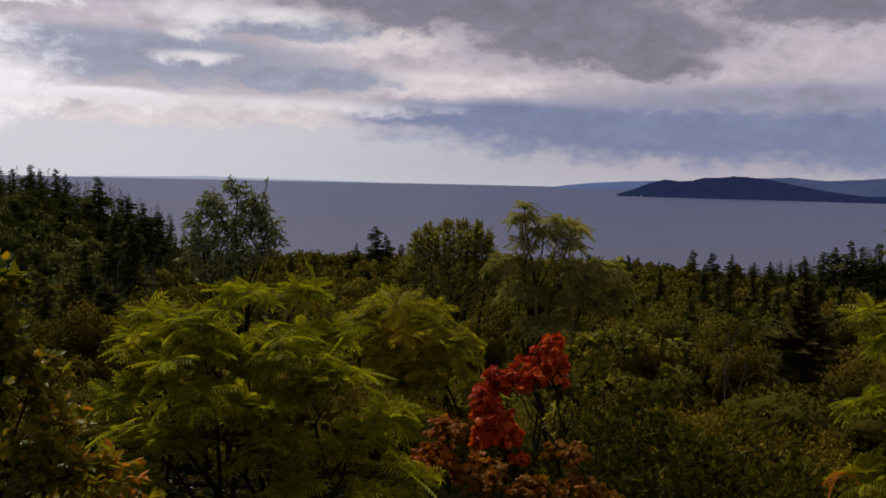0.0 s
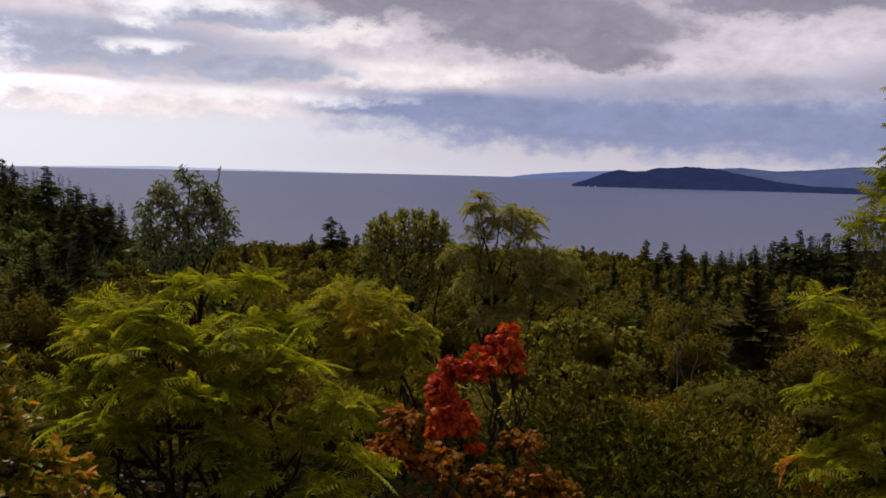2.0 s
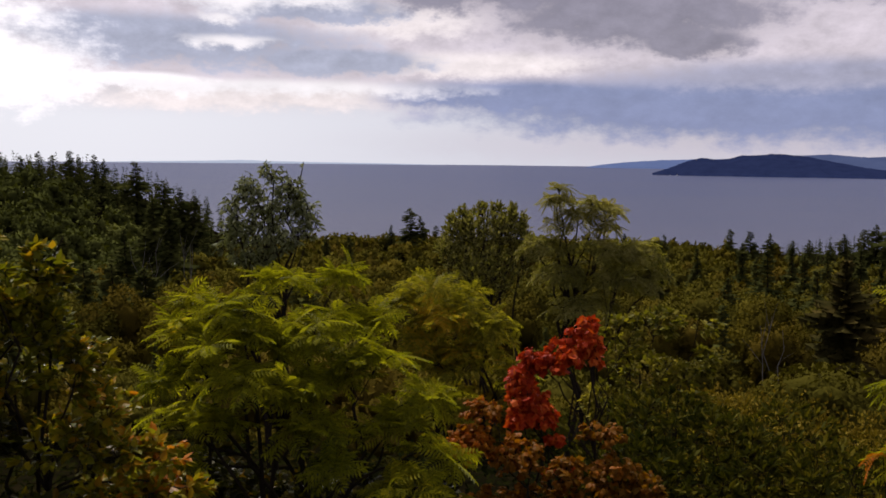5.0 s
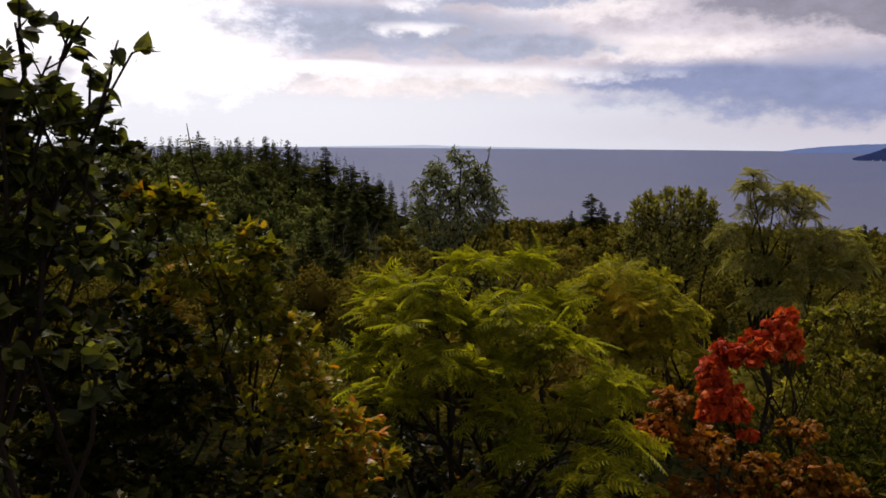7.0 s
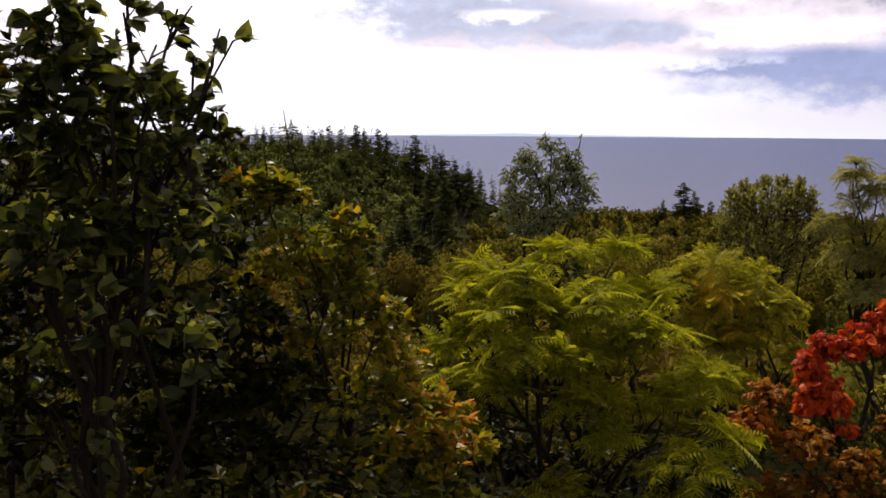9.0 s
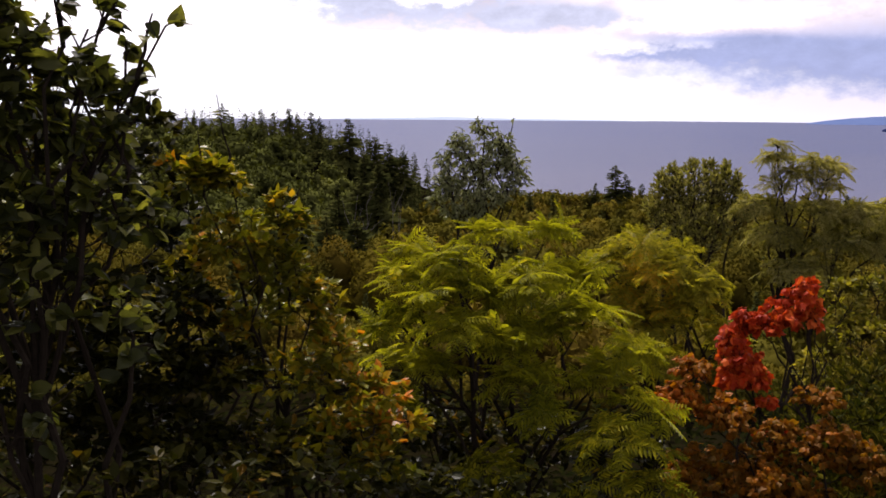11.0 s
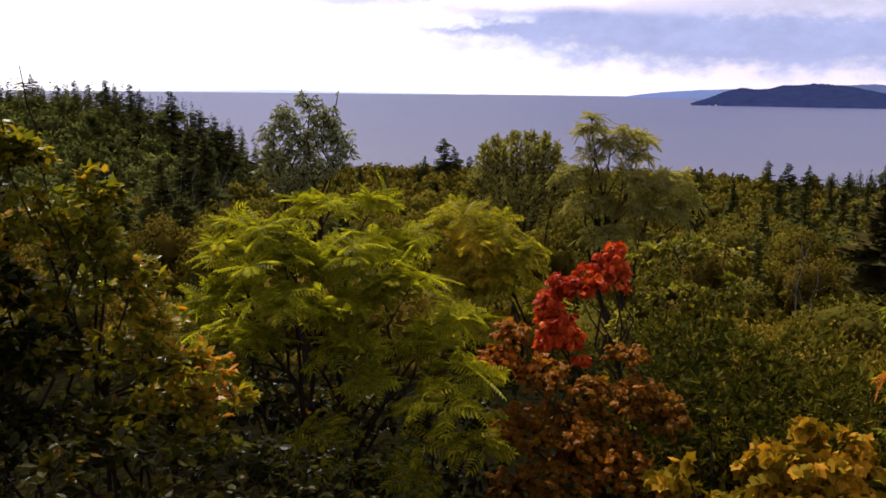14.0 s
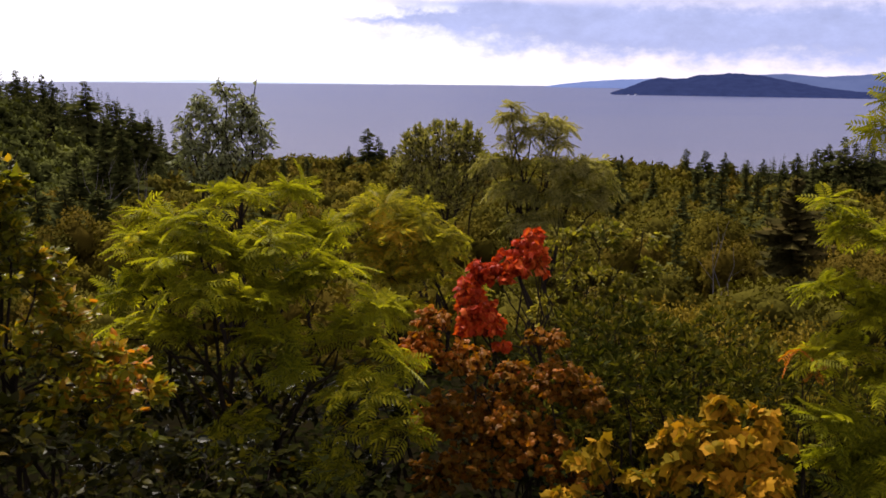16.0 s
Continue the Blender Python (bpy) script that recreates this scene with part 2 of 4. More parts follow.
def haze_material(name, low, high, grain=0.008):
    """Land beyond the lake: it glows, the blue of miles of air painted in."""
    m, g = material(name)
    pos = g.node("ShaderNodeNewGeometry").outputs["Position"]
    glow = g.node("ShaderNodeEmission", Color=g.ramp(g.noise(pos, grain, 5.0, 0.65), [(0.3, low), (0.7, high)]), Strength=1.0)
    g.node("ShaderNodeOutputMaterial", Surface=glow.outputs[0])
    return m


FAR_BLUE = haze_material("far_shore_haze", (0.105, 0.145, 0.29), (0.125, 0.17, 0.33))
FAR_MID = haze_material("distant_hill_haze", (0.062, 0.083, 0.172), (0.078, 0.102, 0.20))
FAR_WOOD_HAZE = haze_material("distant_forest_haze", (0.016, 0.023, 0.066), (0.024, 0.034, 0.090), 0.03)
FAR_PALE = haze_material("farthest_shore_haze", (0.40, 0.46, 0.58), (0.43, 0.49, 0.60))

WHITE_PAINT = rough_material("white_paint", [(0.2, (0.70, 0.70, 0.70)), (0.8, (0.82, 0.82, 0.80))], 0.5)

LAKE, g = material("lake_water")
pos = g.node("ShaderNodeNewGeometry").outputs["Position"]
swell = g.noise(g.node("ShaderNodeMapping", Vector=pos, Scale=(0.05, 0.16, 0.1)).outputs[0], 1.0, 5.0, 0.65)
lanes = g.noise(g.node("ShaderNodeMapping", Vector=pos, Scale=(0.0012, 0.006, 0.1)).outputs[0], 1.0, 4.0, 0.6)
# sky reflection painted into the colour: bluer far out, paler and greyer near shore
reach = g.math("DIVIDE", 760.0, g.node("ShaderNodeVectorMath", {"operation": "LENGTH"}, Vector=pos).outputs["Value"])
view_depth = g.math("MULTIPLY_ADD", g.math("SUBTRACT", lanes, 0.5), 0.7, reach)
tone = g.ramp(view_depth, [(0.10, (0.022, 0.037, 0.098)), (0.28, (0.025, 0.039, 0.100)), (0.60, (0.038, 0.049, 0.100)), (0.95, (0.056, 0.063, 0.108))])
relief = g.node("ShaderNodeBump", Height=swell, Strength=0.6, Distance=1.2)
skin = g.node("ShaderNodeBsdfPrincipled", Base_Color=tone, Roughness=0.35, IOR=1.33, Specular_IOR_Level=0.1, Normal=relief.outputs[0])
g.node("ShaderNodeOutputMaterial", Surface=skin.outputs[0])

# ---- mesh helpers ----


def build(name, v, f):
    """A mesh of triangles from two arrays."""
    v, f = np.asarray(v, np.float32), np.asarray(f, np.int32)
    me = bpy.data.meshes.new(name)
    me.vertices.add(len(v))
    me.vertices.foreach_set("co", v.ravel())
    me.loops.add(len(f) * 3)
    me.loops.foreach_set("vertex_index", f.ravel())
    me.polygons.add(len(f))
    me.polygons.foreach_set("loop_start", np.arange(0, len(f) * 3, 3, dtype=np.int32))
    me.update(calc_edges=True)
    me.shade_flat()
    return me


def part(name, me, mat, parent=None, label="", at=None):
    """One mesh object, under a thing or under a part."""
    ob = new(name, me)
    if mat and not me.materials:
        me.materials.append(mat)
    if parent:
        ob.parent = parent
    if at is not None:
        ob.matrix_basis = at
    if label:
        ob["label"] = label
    return ob


class Heap:
    """Gathers triangles for one mesh."""

    def __init__(self):
        self.v, self.f, self.n, self.normals = [], [], 0, []

    def add(self, v, f, normals=None):
        self.v.append(np.asarray(v, float))
        if normals is not None:
            self.normals.append(normals)
        self.f.append(np.asarray(f, int) + self.n)
        self.n += len(v)

    def mesh(self, name, origin=(0, 0, 0)):
        me = build(name, np.concatenate(self.v) - np.array(origin), np.concatenate(self.f))
        if self.normals:
            me.shade_smooth()
            me.normals_split_custom_set_from_vertices(np.concatenate(self.normals).astype(np.float32))
        return me


def tube(points, radii, sides=5):
    """A tapered, bent stem along points."""
    p = np.asarray(points, float)
    r = np.asarray(radii, float)
    d = np.gradient(p, axis=0)
    d /= np.linalg.norm(d, axis=1, keepdims=True) + 1e-9
    ref = np.where(np.abs(d[:, 2:3]) > 0.9, np.array([[1.0, 0, 0]]), np.array([[0, 0, 1.0]]))
    a = np.cross(d, ref)
    a /= np.linalg.norm(a, axis=1, keepdims=True) + 1e-9
    b = np.cross(d, a)
    k = np.arange(sides) * 2 * np.pi / sides
    v = p[:, None] + r[:, None, None] * (np.cos(k)[None, :, None] * a[:, None] + np.sin(k)[None, :, None] * b[:, None])
    f = []
    for i in range(len(p) - 1):
        for j in range(sides):
            q, w, e, t = i * sides + j, i * sides + (j + 1) % sides, (i + 1) * sides + j, (i + 1) * sides + (j + 1) % sides
            f += [(q, w, t), (q, t, e)]
    return v.reshape(-1, 3), np.array(f)


def bent(a, b, rng, sag=0.08, n=5):
    """Points along a crooked way from a to b."""
    a, b = np.asarray(a, float), np.asarray(b, float)
    t = np.linspace(0, 1, n)[:, None]
    size = np.linalg.norm(b - a)
    p = a + (b - a) * t + rng.normal(0, sag * size * 0.4, (n, 3)) * np.sin(t * np.pi)
    p[:, 2] += (np.sin(t * np.pi) * sag * size)[:, 0]
    return p


def frames_along(axis, hint):
    """Turns that lay a leaf's length along axis, its face towards hint."""
    y = axis / (np.linalg.norm(axis, axis=1, keepdims=True) + 1e-9)
    z = hint - (hint * y).sum(1, keepdims=True) * y
    z /= np.linalg.norm(z, axis=1, keepdims=True) + 1e-9
    return np.stack([np.cross(y, z), y, z], axis=2)


def spread(leaf, pos, turn, size):
    """Copies of one leaf at many places, as arrays."""
    v, f = leaf
    n, k = len(pos), len(v)
    out_v = np.einsum("nij,kj->nki", turn * size[:, None, None], v) + pos[:, None]
    out_f = f[None] + (np.arange(n) * k)[:, None, None]
    return out_v.reshape(-1, 3), out_f.reshape(-1, 3)


def ovate(width=0.3):
    v = [(0, 0, 0), (-width, 0.32, 0.06), (-width * 0.75, 0.66, 0.04), (0, 1, -0.10), (width * 0.75, 0.66, 0.04), (width, 0.32, 0.06), (0, 0.33, -0.02), (0, 0.67, -0.03), (-0.012, -0.3, 0.05), (0.012, -0.3, 0.05)]
    f = [(0, 6, 1), (1, 6, 7), (1, 7, 2), (2, 7, 3), (0, 5, 6), (6, 5, 4), (6, 4, 7), (7, 4, 3), (0, 8, 9)]
    return np.array(v, float), np.array(f)


def cordate():
    """A heart-shaped leaf with a drawn-out tip, folded and curled."""
    rim = [(0.24, -0.07), (0.43, 0.12), (0.43, 0.42), (0.28, 0.70), (0.09, 0.90)]
    v = [(0, 0, 0), (0, 0.3, -0.03), (0, 0.6, -0.05), (0, 1.0, -0.22)]
    f = []
    for s in (-1, 1):
        k = len(v)
        v += [(s * x, y, 0.10 * x / 0.37 - 0.2 * y * y) for x, y in rim]
        tri = [(0, k, k + 1), (0, k + 1, 1), (1, k + 1, k + 2), (1, k + 2, 2), (2, k + 2, k + 3), (2, k + 3, k + 4), (2, k + 4, 3)]
        f += tri if s > 0 else [(a, c, b) for a, b, c in tri]
    k = len(v)
    v += [(-0.014, -0.5, 0.12), (0.014, -0.5, 0.12)]
    f.append((0, k, k + 1))
    return np.array(v, float), np.array(f)


def maple():
    """A five-lobed leaf with drooping tips."""
    rim = [(0.0, -0.02), (0.30, 0.02), (0.44, 0.22), (0.37, 0.36), (0.50, 0.58), (0.28, 0.66), (0.0, 1.0), (-0.28, 0.66), (-0.50, 0.58), (-0.37, 0.36), (-0.44, 0.22), (-0.30, 0.02)]
    v = [(0, 0.36, 0.05)] + [(x, y, -0.42 * (x * x + (y - 0.36) ** 2) - 0.12 * y * y) for x, y in rim] + [(-0.012, -0.45, 0.0), (0.012, -0.45, 0.0)]
    n = len(rim)
    f = [(0, 1 + i, 1 + (i + 1) % n) for i in range(n)] + [(1, n + 1, n + 2)]
    return np.array(v, float), np.array(f)


def pinnate(pairs=7, slim=0.046, fold=0.02, arch=0.28):
    """A feathered rowan leaf: a stalk with paired, pointed leaflets and one at its end."""
    v, f = [], []

    def stalk(t):
        return np.array([0, t, -arch * t * t])

    def leaflet(root, d, length):
        d = d / np.linalg.norm(d)
        s = np.cross(d, (0, 0, 1))
        s /= np.linalg.norm(s)
        n, w, k = np.cross(s, d), slim, len(v)
        v.extend([root, root + d * length * 0.3 - s * w * 0.8 + n * fold, root + d * length * 0.62 - s * w * 0.75 + n * fold * 0.7, root + d * length - n * 0.03,
                  root + d * length * 0.62 + s * w * 0.75 + n * fold * 0.7, root + d * length * 0.3 + s * w * 0.8 + n * fold])
        f.extend([(k, k + 3, k + 2), (k, k + 2, k + 1), (k, k + 4, k + 3), (k, k + 5, k + 4)])

    for i in range(pairs):
        t = 0.22 + 0.68 * i / (pairs - 1)
        length = 0.36 * (1.0 - 0.5 * abs(i / (pairs - 1) - 0.45))
        for s in (-1, 1):
            leaflet(stalk(t), np.array([s * 0.86, 0.48, -0.16 - 0.2 * t]), length)
    leaflet(stalk(0.92), np.array([0, 1.0, -0.4]), 0.28)
    k = len(v)
    v.extend([(-0.012, 0, 0), (0.012, 0, 0), stalk(0.5) + (0.008, 0, 0), stalk(0.5) - (0.008, 0, 0), stalk(0.95)])
    f.extend([(k, k + 1, k + 2), (k, k + 2, k + 3), (k + 3, k + 2, k + 4)])
    return np.array(v, float), np.array(f)


def diamond(width=0.28):
    return np.array([(0, 0, 0), (-width, 0.45, 0.05), (0, 1, 0), (width, 0.45, 0.05)], float), np.array([(0, 2, 1), (0, 3, 2)])


LEAVES = {"tuft": (np.array([(-0.30, 0.0, 0), (0.42, 0.12, 0.1), (0.02, 0.9, -0.08)], float), np.array([(0, 1, 2)])), "ovate": ovate(), "broad": cordate(), "slim": ovate(0.16), "maple": maple(), "pinnate": pinnate(), "diamond": diamond()}


def onball(rng, n, lowest=-0.5):
    d = rng.normal(size=(n * 3 + 8, 3))
    d /= np.linalg.norm(d, axis=1, keepdims=True)
    d = d[d[:, 2] > lowest]
    return d[:n]


# ---- ground and lake ----
KNOTS_R = (0, 1.6, 3, 5, 8, 12, 16, 25, 50, 100, 200, 300, 450, 600, 690, 1000, 4950)
KNOTS_Z = (0, 0, -0.55, -1.1, -1.7, -2.5, -3.7, -7.2, -14, -21.5, -31, -35.5, -47, -57, -62, -75, -75)


def step(a, b, x):
    t = np.clip((x - a) / (b - a), 0, 1)
    return t * t * (3 - 2 * t)


def ground_at(x, y):
    x, y = np.asarray(x, float), np.asarray(y, float)
    r = np.hypot(x, y)
    z = np.interp(r, KNOTS_R, KNOTS_Z)
    z = z * step(-0.5, 0.35, y / (r + 0.01))
    z = z + 24.5 * step(-64, -112, x) * step(150, 262, r) * (1 - step(310, 440, r)) * step(0, 60, y)
    z = z + 16.0 * step(82, 160, x) * step(140, 245, r) * (1 - step(320, 450, r)) * step(0, 60, y)
    return z + 0.5 * np.sin(x * 0.21 + 1) * np.sin(y * 0.17) * step(6, 40, r)


def fan(name, radii, spokes, height):
    """A round sheet of triangles about the lookout."""
    a = np.linspace(0, 2 * np.pi, spokes, endpoint=False)
    r = np.asarray(radii)
    x, y = (r[:, None] * np.cos(a)).ravel(), (r[:, None] * np.sin(a)).ravel()
    v = np.column_stack([x, y, height(x, y)])
    i, j = np.meshgrid(np.arange(len(r) - 1), np.arange(spokes), indexing="ij")
    p, q = i * spokes + j, i * spokes + (j + 1) % spokes
    f = np.concatenate([np.stack([p, p + spokes, q + spokes], -1).reshape(-1, 3), np.stack([p, q + spokes, q], -1).reshape(-1, 3)])
    return build(name, v, f)


ground = part("ground", fan("ground", np.concatenate([np.linspace(0.01, 30, 60), np.geomspace(31, 4950, 90)]), 240, ground_at), EARTH_SHADED)
tagged(ground, "forest floor falling away to the lake shore, darkened as if shaded", "ground", kind="structure")
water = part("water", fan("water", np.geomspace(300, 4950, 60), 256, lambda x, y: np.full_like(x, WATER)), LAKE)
tagged(water, "wide grey-violet lake under a cloudy sky", "lake", kind="structure")


def ridge(name, stops, d, view_depth, rugged, mat, label, seed):
    """Land across the water: a long hill whose height follows stops of (az, metres)."""
    rng = np.random.default_rng(seed)
    azs = np.arange(stops[0][0], stops[-1][0] - 0.01, -0.06)
    h = np.interp(-azs, [-s[0] for s in stops], [s[1] for s in stops])
    rows, cross = 14, np.linspace(0, 1, 14)
    v = []
    for t in cross:
        r = d + view_depth * t
        a = np.radians(azs)
        lift = np.sin(min(t * 1.25, 1.0) * np.pi / 2) ** 0.8 if t < 0.8 else np.cos((t - 0.8) / 0.2 * np.pi / 2)
        z = WATER - 1.0 + h * lift + (0.5 * rng.random(len(azs)) + 0.5 * np.repeat(rng.random(len(azs) // 4 + 1), 4)[:len(azs)]) * rugged * min(1.0, t * 6) * np.minimum(1, h / 8)
        v.append(np.column_stack([-np.sin(a) * r, np.cos(a) * r, z]))
    n = len(azs)
    i, j = np.meshgrid(np.arange(rows - 1), np.arange(n - 1), indexing="ij")
    p = i * n + j
    f = np.concatenate([np.stack([p, p + 1, p + n + 1], -1).reshape(-1, 3), np.stack([p, p + n + 1, p + n], -1).reshape(-1, 3)])
    ob = part(name, build(name, np.concatenate(v), f), mat)
    return tagged(ob, label, "headland", kind="structure")


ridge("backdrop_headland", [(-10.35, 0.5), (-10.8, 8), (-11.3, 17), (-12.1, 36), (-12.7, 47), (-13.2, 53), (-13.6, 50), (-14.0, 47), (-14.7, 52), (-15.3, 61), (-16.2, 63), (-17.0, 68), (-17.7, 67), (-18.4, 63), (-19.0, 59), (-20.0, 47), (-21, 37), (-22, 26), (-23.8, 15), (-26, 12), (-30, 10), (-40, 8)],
      2950, 420, 3.2, FAR_WOOD_HAZE, "dark forested headland lying across the lake", 3)
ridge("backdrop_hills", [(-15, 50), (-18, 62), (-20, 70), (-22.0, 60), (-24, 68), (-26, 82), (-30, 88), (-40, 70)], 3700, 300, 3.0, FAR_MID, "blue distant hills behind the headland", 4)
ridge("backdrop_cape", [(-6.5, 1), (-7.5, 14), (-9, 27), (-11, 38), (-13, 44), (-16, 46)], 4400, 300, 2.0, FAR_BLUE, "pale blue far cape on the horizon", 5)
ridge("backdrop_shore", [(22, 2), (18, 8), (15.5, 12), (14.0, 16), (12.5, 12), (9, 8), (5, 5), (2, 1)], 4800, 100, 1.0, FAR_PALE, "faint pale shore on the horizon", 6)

# two white cabins at the headland's foot
for a, e, size in ((-11.4, -1.1, 2.6), (-11.8, -1.1, 3.6)):
    spot = polar(a, e, 2945)
    cabin = new("cabin")
    cabin.location = (spot.x, spot.y, WATER + 0.2)
    tagged(cabin, "tiny white cabin on the shore of the headland", "cabin", "cabins on the far shore")
    h = size * 0.9
    w = size / 2
    part("wall", build("wall", [(x, y, z) for z in (-1, h) for x, y in ((-w, -w), (w, -w), (w, w), (-w, w))], [(0, 1, 5), (0, 5, 4), (1, 2, 6), (1, 6, 5), (2, 3, 7), (2, 7, 6), (3, 0, 4), (3, 4, 7)]), WHITE_PAINT, cabin)
    part("roof", build("roof", [(-w * 1.15, -w * 1.15, h), (w * 1.15, -w * 1.15, h), (w * 1.15, w * 1.15, h), (-w * 1.15, w * 1.15, h), (-w * 1.15, 0, h + w * 0.8), (w * 1.15, 0, h + w * 0.8)], [(0, 1, 5), (0, 5, 4), (2, 3, 4), (2, 4, 5), (1, 2, 5), (3, 0, 4), (0, 2, 1), (0, 3, 2)]), BARK, cabin)


# ---- woods ----


def conifer(rng, h, spread_r, tiers, arms, rich=True):
    """A spruce crown of drooping, ragged tiers about its base point."""
    t = np.repeat(np.linspace(0.14, 0.975, tiers), arms) + rng.normal(0, 0.012, tiers * arms)
    t = np.clip(t, 0.05, 0.985)
    n = len(t)
    a = rng.random(n) * 2 * np.pi
    swell = 0.8 + 0.3 * np.sin(t * 17 + rng.random() * 6) + 0.22 * np.sin(t * 41 + a + rng.random() * 6)
    length = spread_r * np.minimum(1.0, 1.5 * (1 - t)) ** 0.65 * rng.uniform(0.35, 1.15, n) * swell + 0.014 * h
    root = np.column_stack([np.zeros(n), np.zeros(n), t * h])
    d = np.column_stack([np.cos(a), np.sin(a), np.zeros(n)])
    s = np.column_stack([-np.sin(a), np.cos(a), np.zeros(n)])
    fall = (0.50 - 0.60 * t) * rng.uniform(0.6, 1.4, n)
    tip = root + d * length[:, None]
    tip[:, 2] -= fall * length
    mid = root + d * length[:, None] * 0.55
    mid[:, 2] -= fall * length * 0.35
    w = (length * (0.15 if rich else 0.26) + (0.009 if rich else 0.012) * h)[:, None]
    low = np.array([0, 0, -1.0]) * w * 0.7
    v = np.stack([root, mid - s * w + low, tip, mid + s * w + low, mid], 1).reshape(-1, 3)
    k = (np.arange(n) * 5)[:, None, None]
    f = (np.array([[0, 1, 4], [1, 2, 4], [0, 4, 3], [4, 2, 3]])[None] + k).reshape(-1, 3)
    if rich:
        # side sprays and hanging twigs along each branch
        for q in (0.35, 0.6, 0.82):
            for side_way in (-1, 1):
                p = root + (tip - root) * q
                e = p + (d * 0.6 + s * side_way * 0.8) * length[:, None] * (0.34 * (1.15 - q)) + np.array([0, 0, -1.0]) * w * rng.uniform(0.2, 1.3, (n, 1))
                b = p + d * length[:, None] * 0.12
                f = np.concatenate([f, np.arange(n * 3).reshape(-1, 3) + len(v)])
                v = np.concatenate([v, np.stack([p, e, b], 1).reshape(-1, 3)])
    k = 0.006 * h
    spire = np.array([(-k, 0, 0.95 * h), (k, 0, 0.95 * h), (0, k, 0.95 * h), (0, 0, h)])
    f3 = np.array([(0, 1, 3), (1, 2, 3), (2, 0, 3)]) + len(v)
    return np.concatenate([v, spire]), np.concatenate([f, f3])


def core(c, r, rng):
    """A dark, lumpy inside for a crown."""
    phi, rows = 6, 3
    v = [(0, 0, 1.0)]
    for i in range(1, rows):
        for j in range(phi):
            b, a = np.pi * i / rows, 2 * np.pi * (j + 0.5 * (i % 2)) / phi
            v.append((np.sin(b) * np.cos(a), np.sin(b) * np.sin(a), np.cos(b)))
    v.append((0, 0, -1.0))
    v = np.array(v) * rng.uniform(0.75, 1.1, (len(v), 1)) * r + c
    f = []
    for j in range(phi):
        k = (j + 1) % phi
        f.append((0, 1 + j, 1 + k))
        for i in range(rows - 2):
            p, q = 1 + i * phi, 1 + (i + 1) * phi
            f += [(p + j, q + j, q + k), (p + j, q + k, p + k)]
        f.append((1 + (rows - 2) * phi + j, len(v) - 1, 1 + (rows - 2) * phi + k))
    return v, np.array(f)


def crown(rng, heap, c, r, size, cover=1.0, lobes=5, lowest=-0.45):
    """A broadleaf crown: a dome of soft lumps, each of many small leaf sprays, about c."""
    c, r = np.asarray(c, float), np.asarray(r, float)
    centres = [np.zeros(3)] + [d * (0.66, 0.66, 0.60) for d in onball(rng, lobes, -0.2)]
    for i, o in enumerate(centres):
        k = 0.70 if i == 0 else rng.uniform(0.30, 0.50)
        cc, rr = c + o * r, r * k * rng.uniform(0.88, 1.12, 3)
        v, f = core(cc, rr * 0.72, rng)
        heap.add(v, f, (v - cc) / rr / np.linalg.norm((v - cc) / rr, axis=1, keepdims=True))
        n = int(cover * 14.0 * rr[0] * rr[2] / (size * size))
        d = onball(rng, max(n, 6), lowest)
        p = cc + d * rr * rng.uniform(0.86, 1.08, (len(d), 1))
        axis = d * 0.15 + rng.normal(0, 0.5, d.shape) + (0, 0, 0.15)
        turn = frames_along(axis, d + rng.normal(0, 0.12, d.shape) + (0, 0, 0.2))
        n = d * 0.8 + o * 0.5 + (0, 0, 0.12) + rng.normal(0, 0.10, d.shape)
        n /= np.linalg.norm(n, axis=1, keepdims=True)
        v, f = spread(LEAVES["tuft"], p, turn, size * rng.uniform(0.7, 1.6, len(d)))
        heap.add(v, f, np.repeat(n, 3, axis=0))


rng = np.random.default_rng(11)
heaps = {k: Heap() for k in ("green", "hill", "olive", "light", "conifer")}
SPOTS = []
r = 15.0
while r < 400:
    gap = (3.3 if 36 < r < 140 else 2.6) + 0.024 * min(r, 190)
    for a in np.arange(-34, 44, math.degrees(gap / r)):
        if (r < 21 and -24 < a < -7) or (r < 34 and a > 12):
            continue
        SPOTS.append((a + rng.normal(0, 0.3) * math.degrees(gap / r), r + rng.normal(0, 0.35) * gap, gap))
    r += gap * (0.62 if 150 < r < 300 else 0.9)
for x in np.arange(-215, -56, 4.0):
    for y in np.arange(120, 300, 4.2):
        px, py = x + rng.normal(0, 0.9), y + rng.normal(0, 0.9)
        if 150 < math.hypot(px, py) < 292 and -px / py < 0.9:
            SPOTS.append((math.degrees(math.atan2(-px, py)), math.hypot(px, py), 4.9))
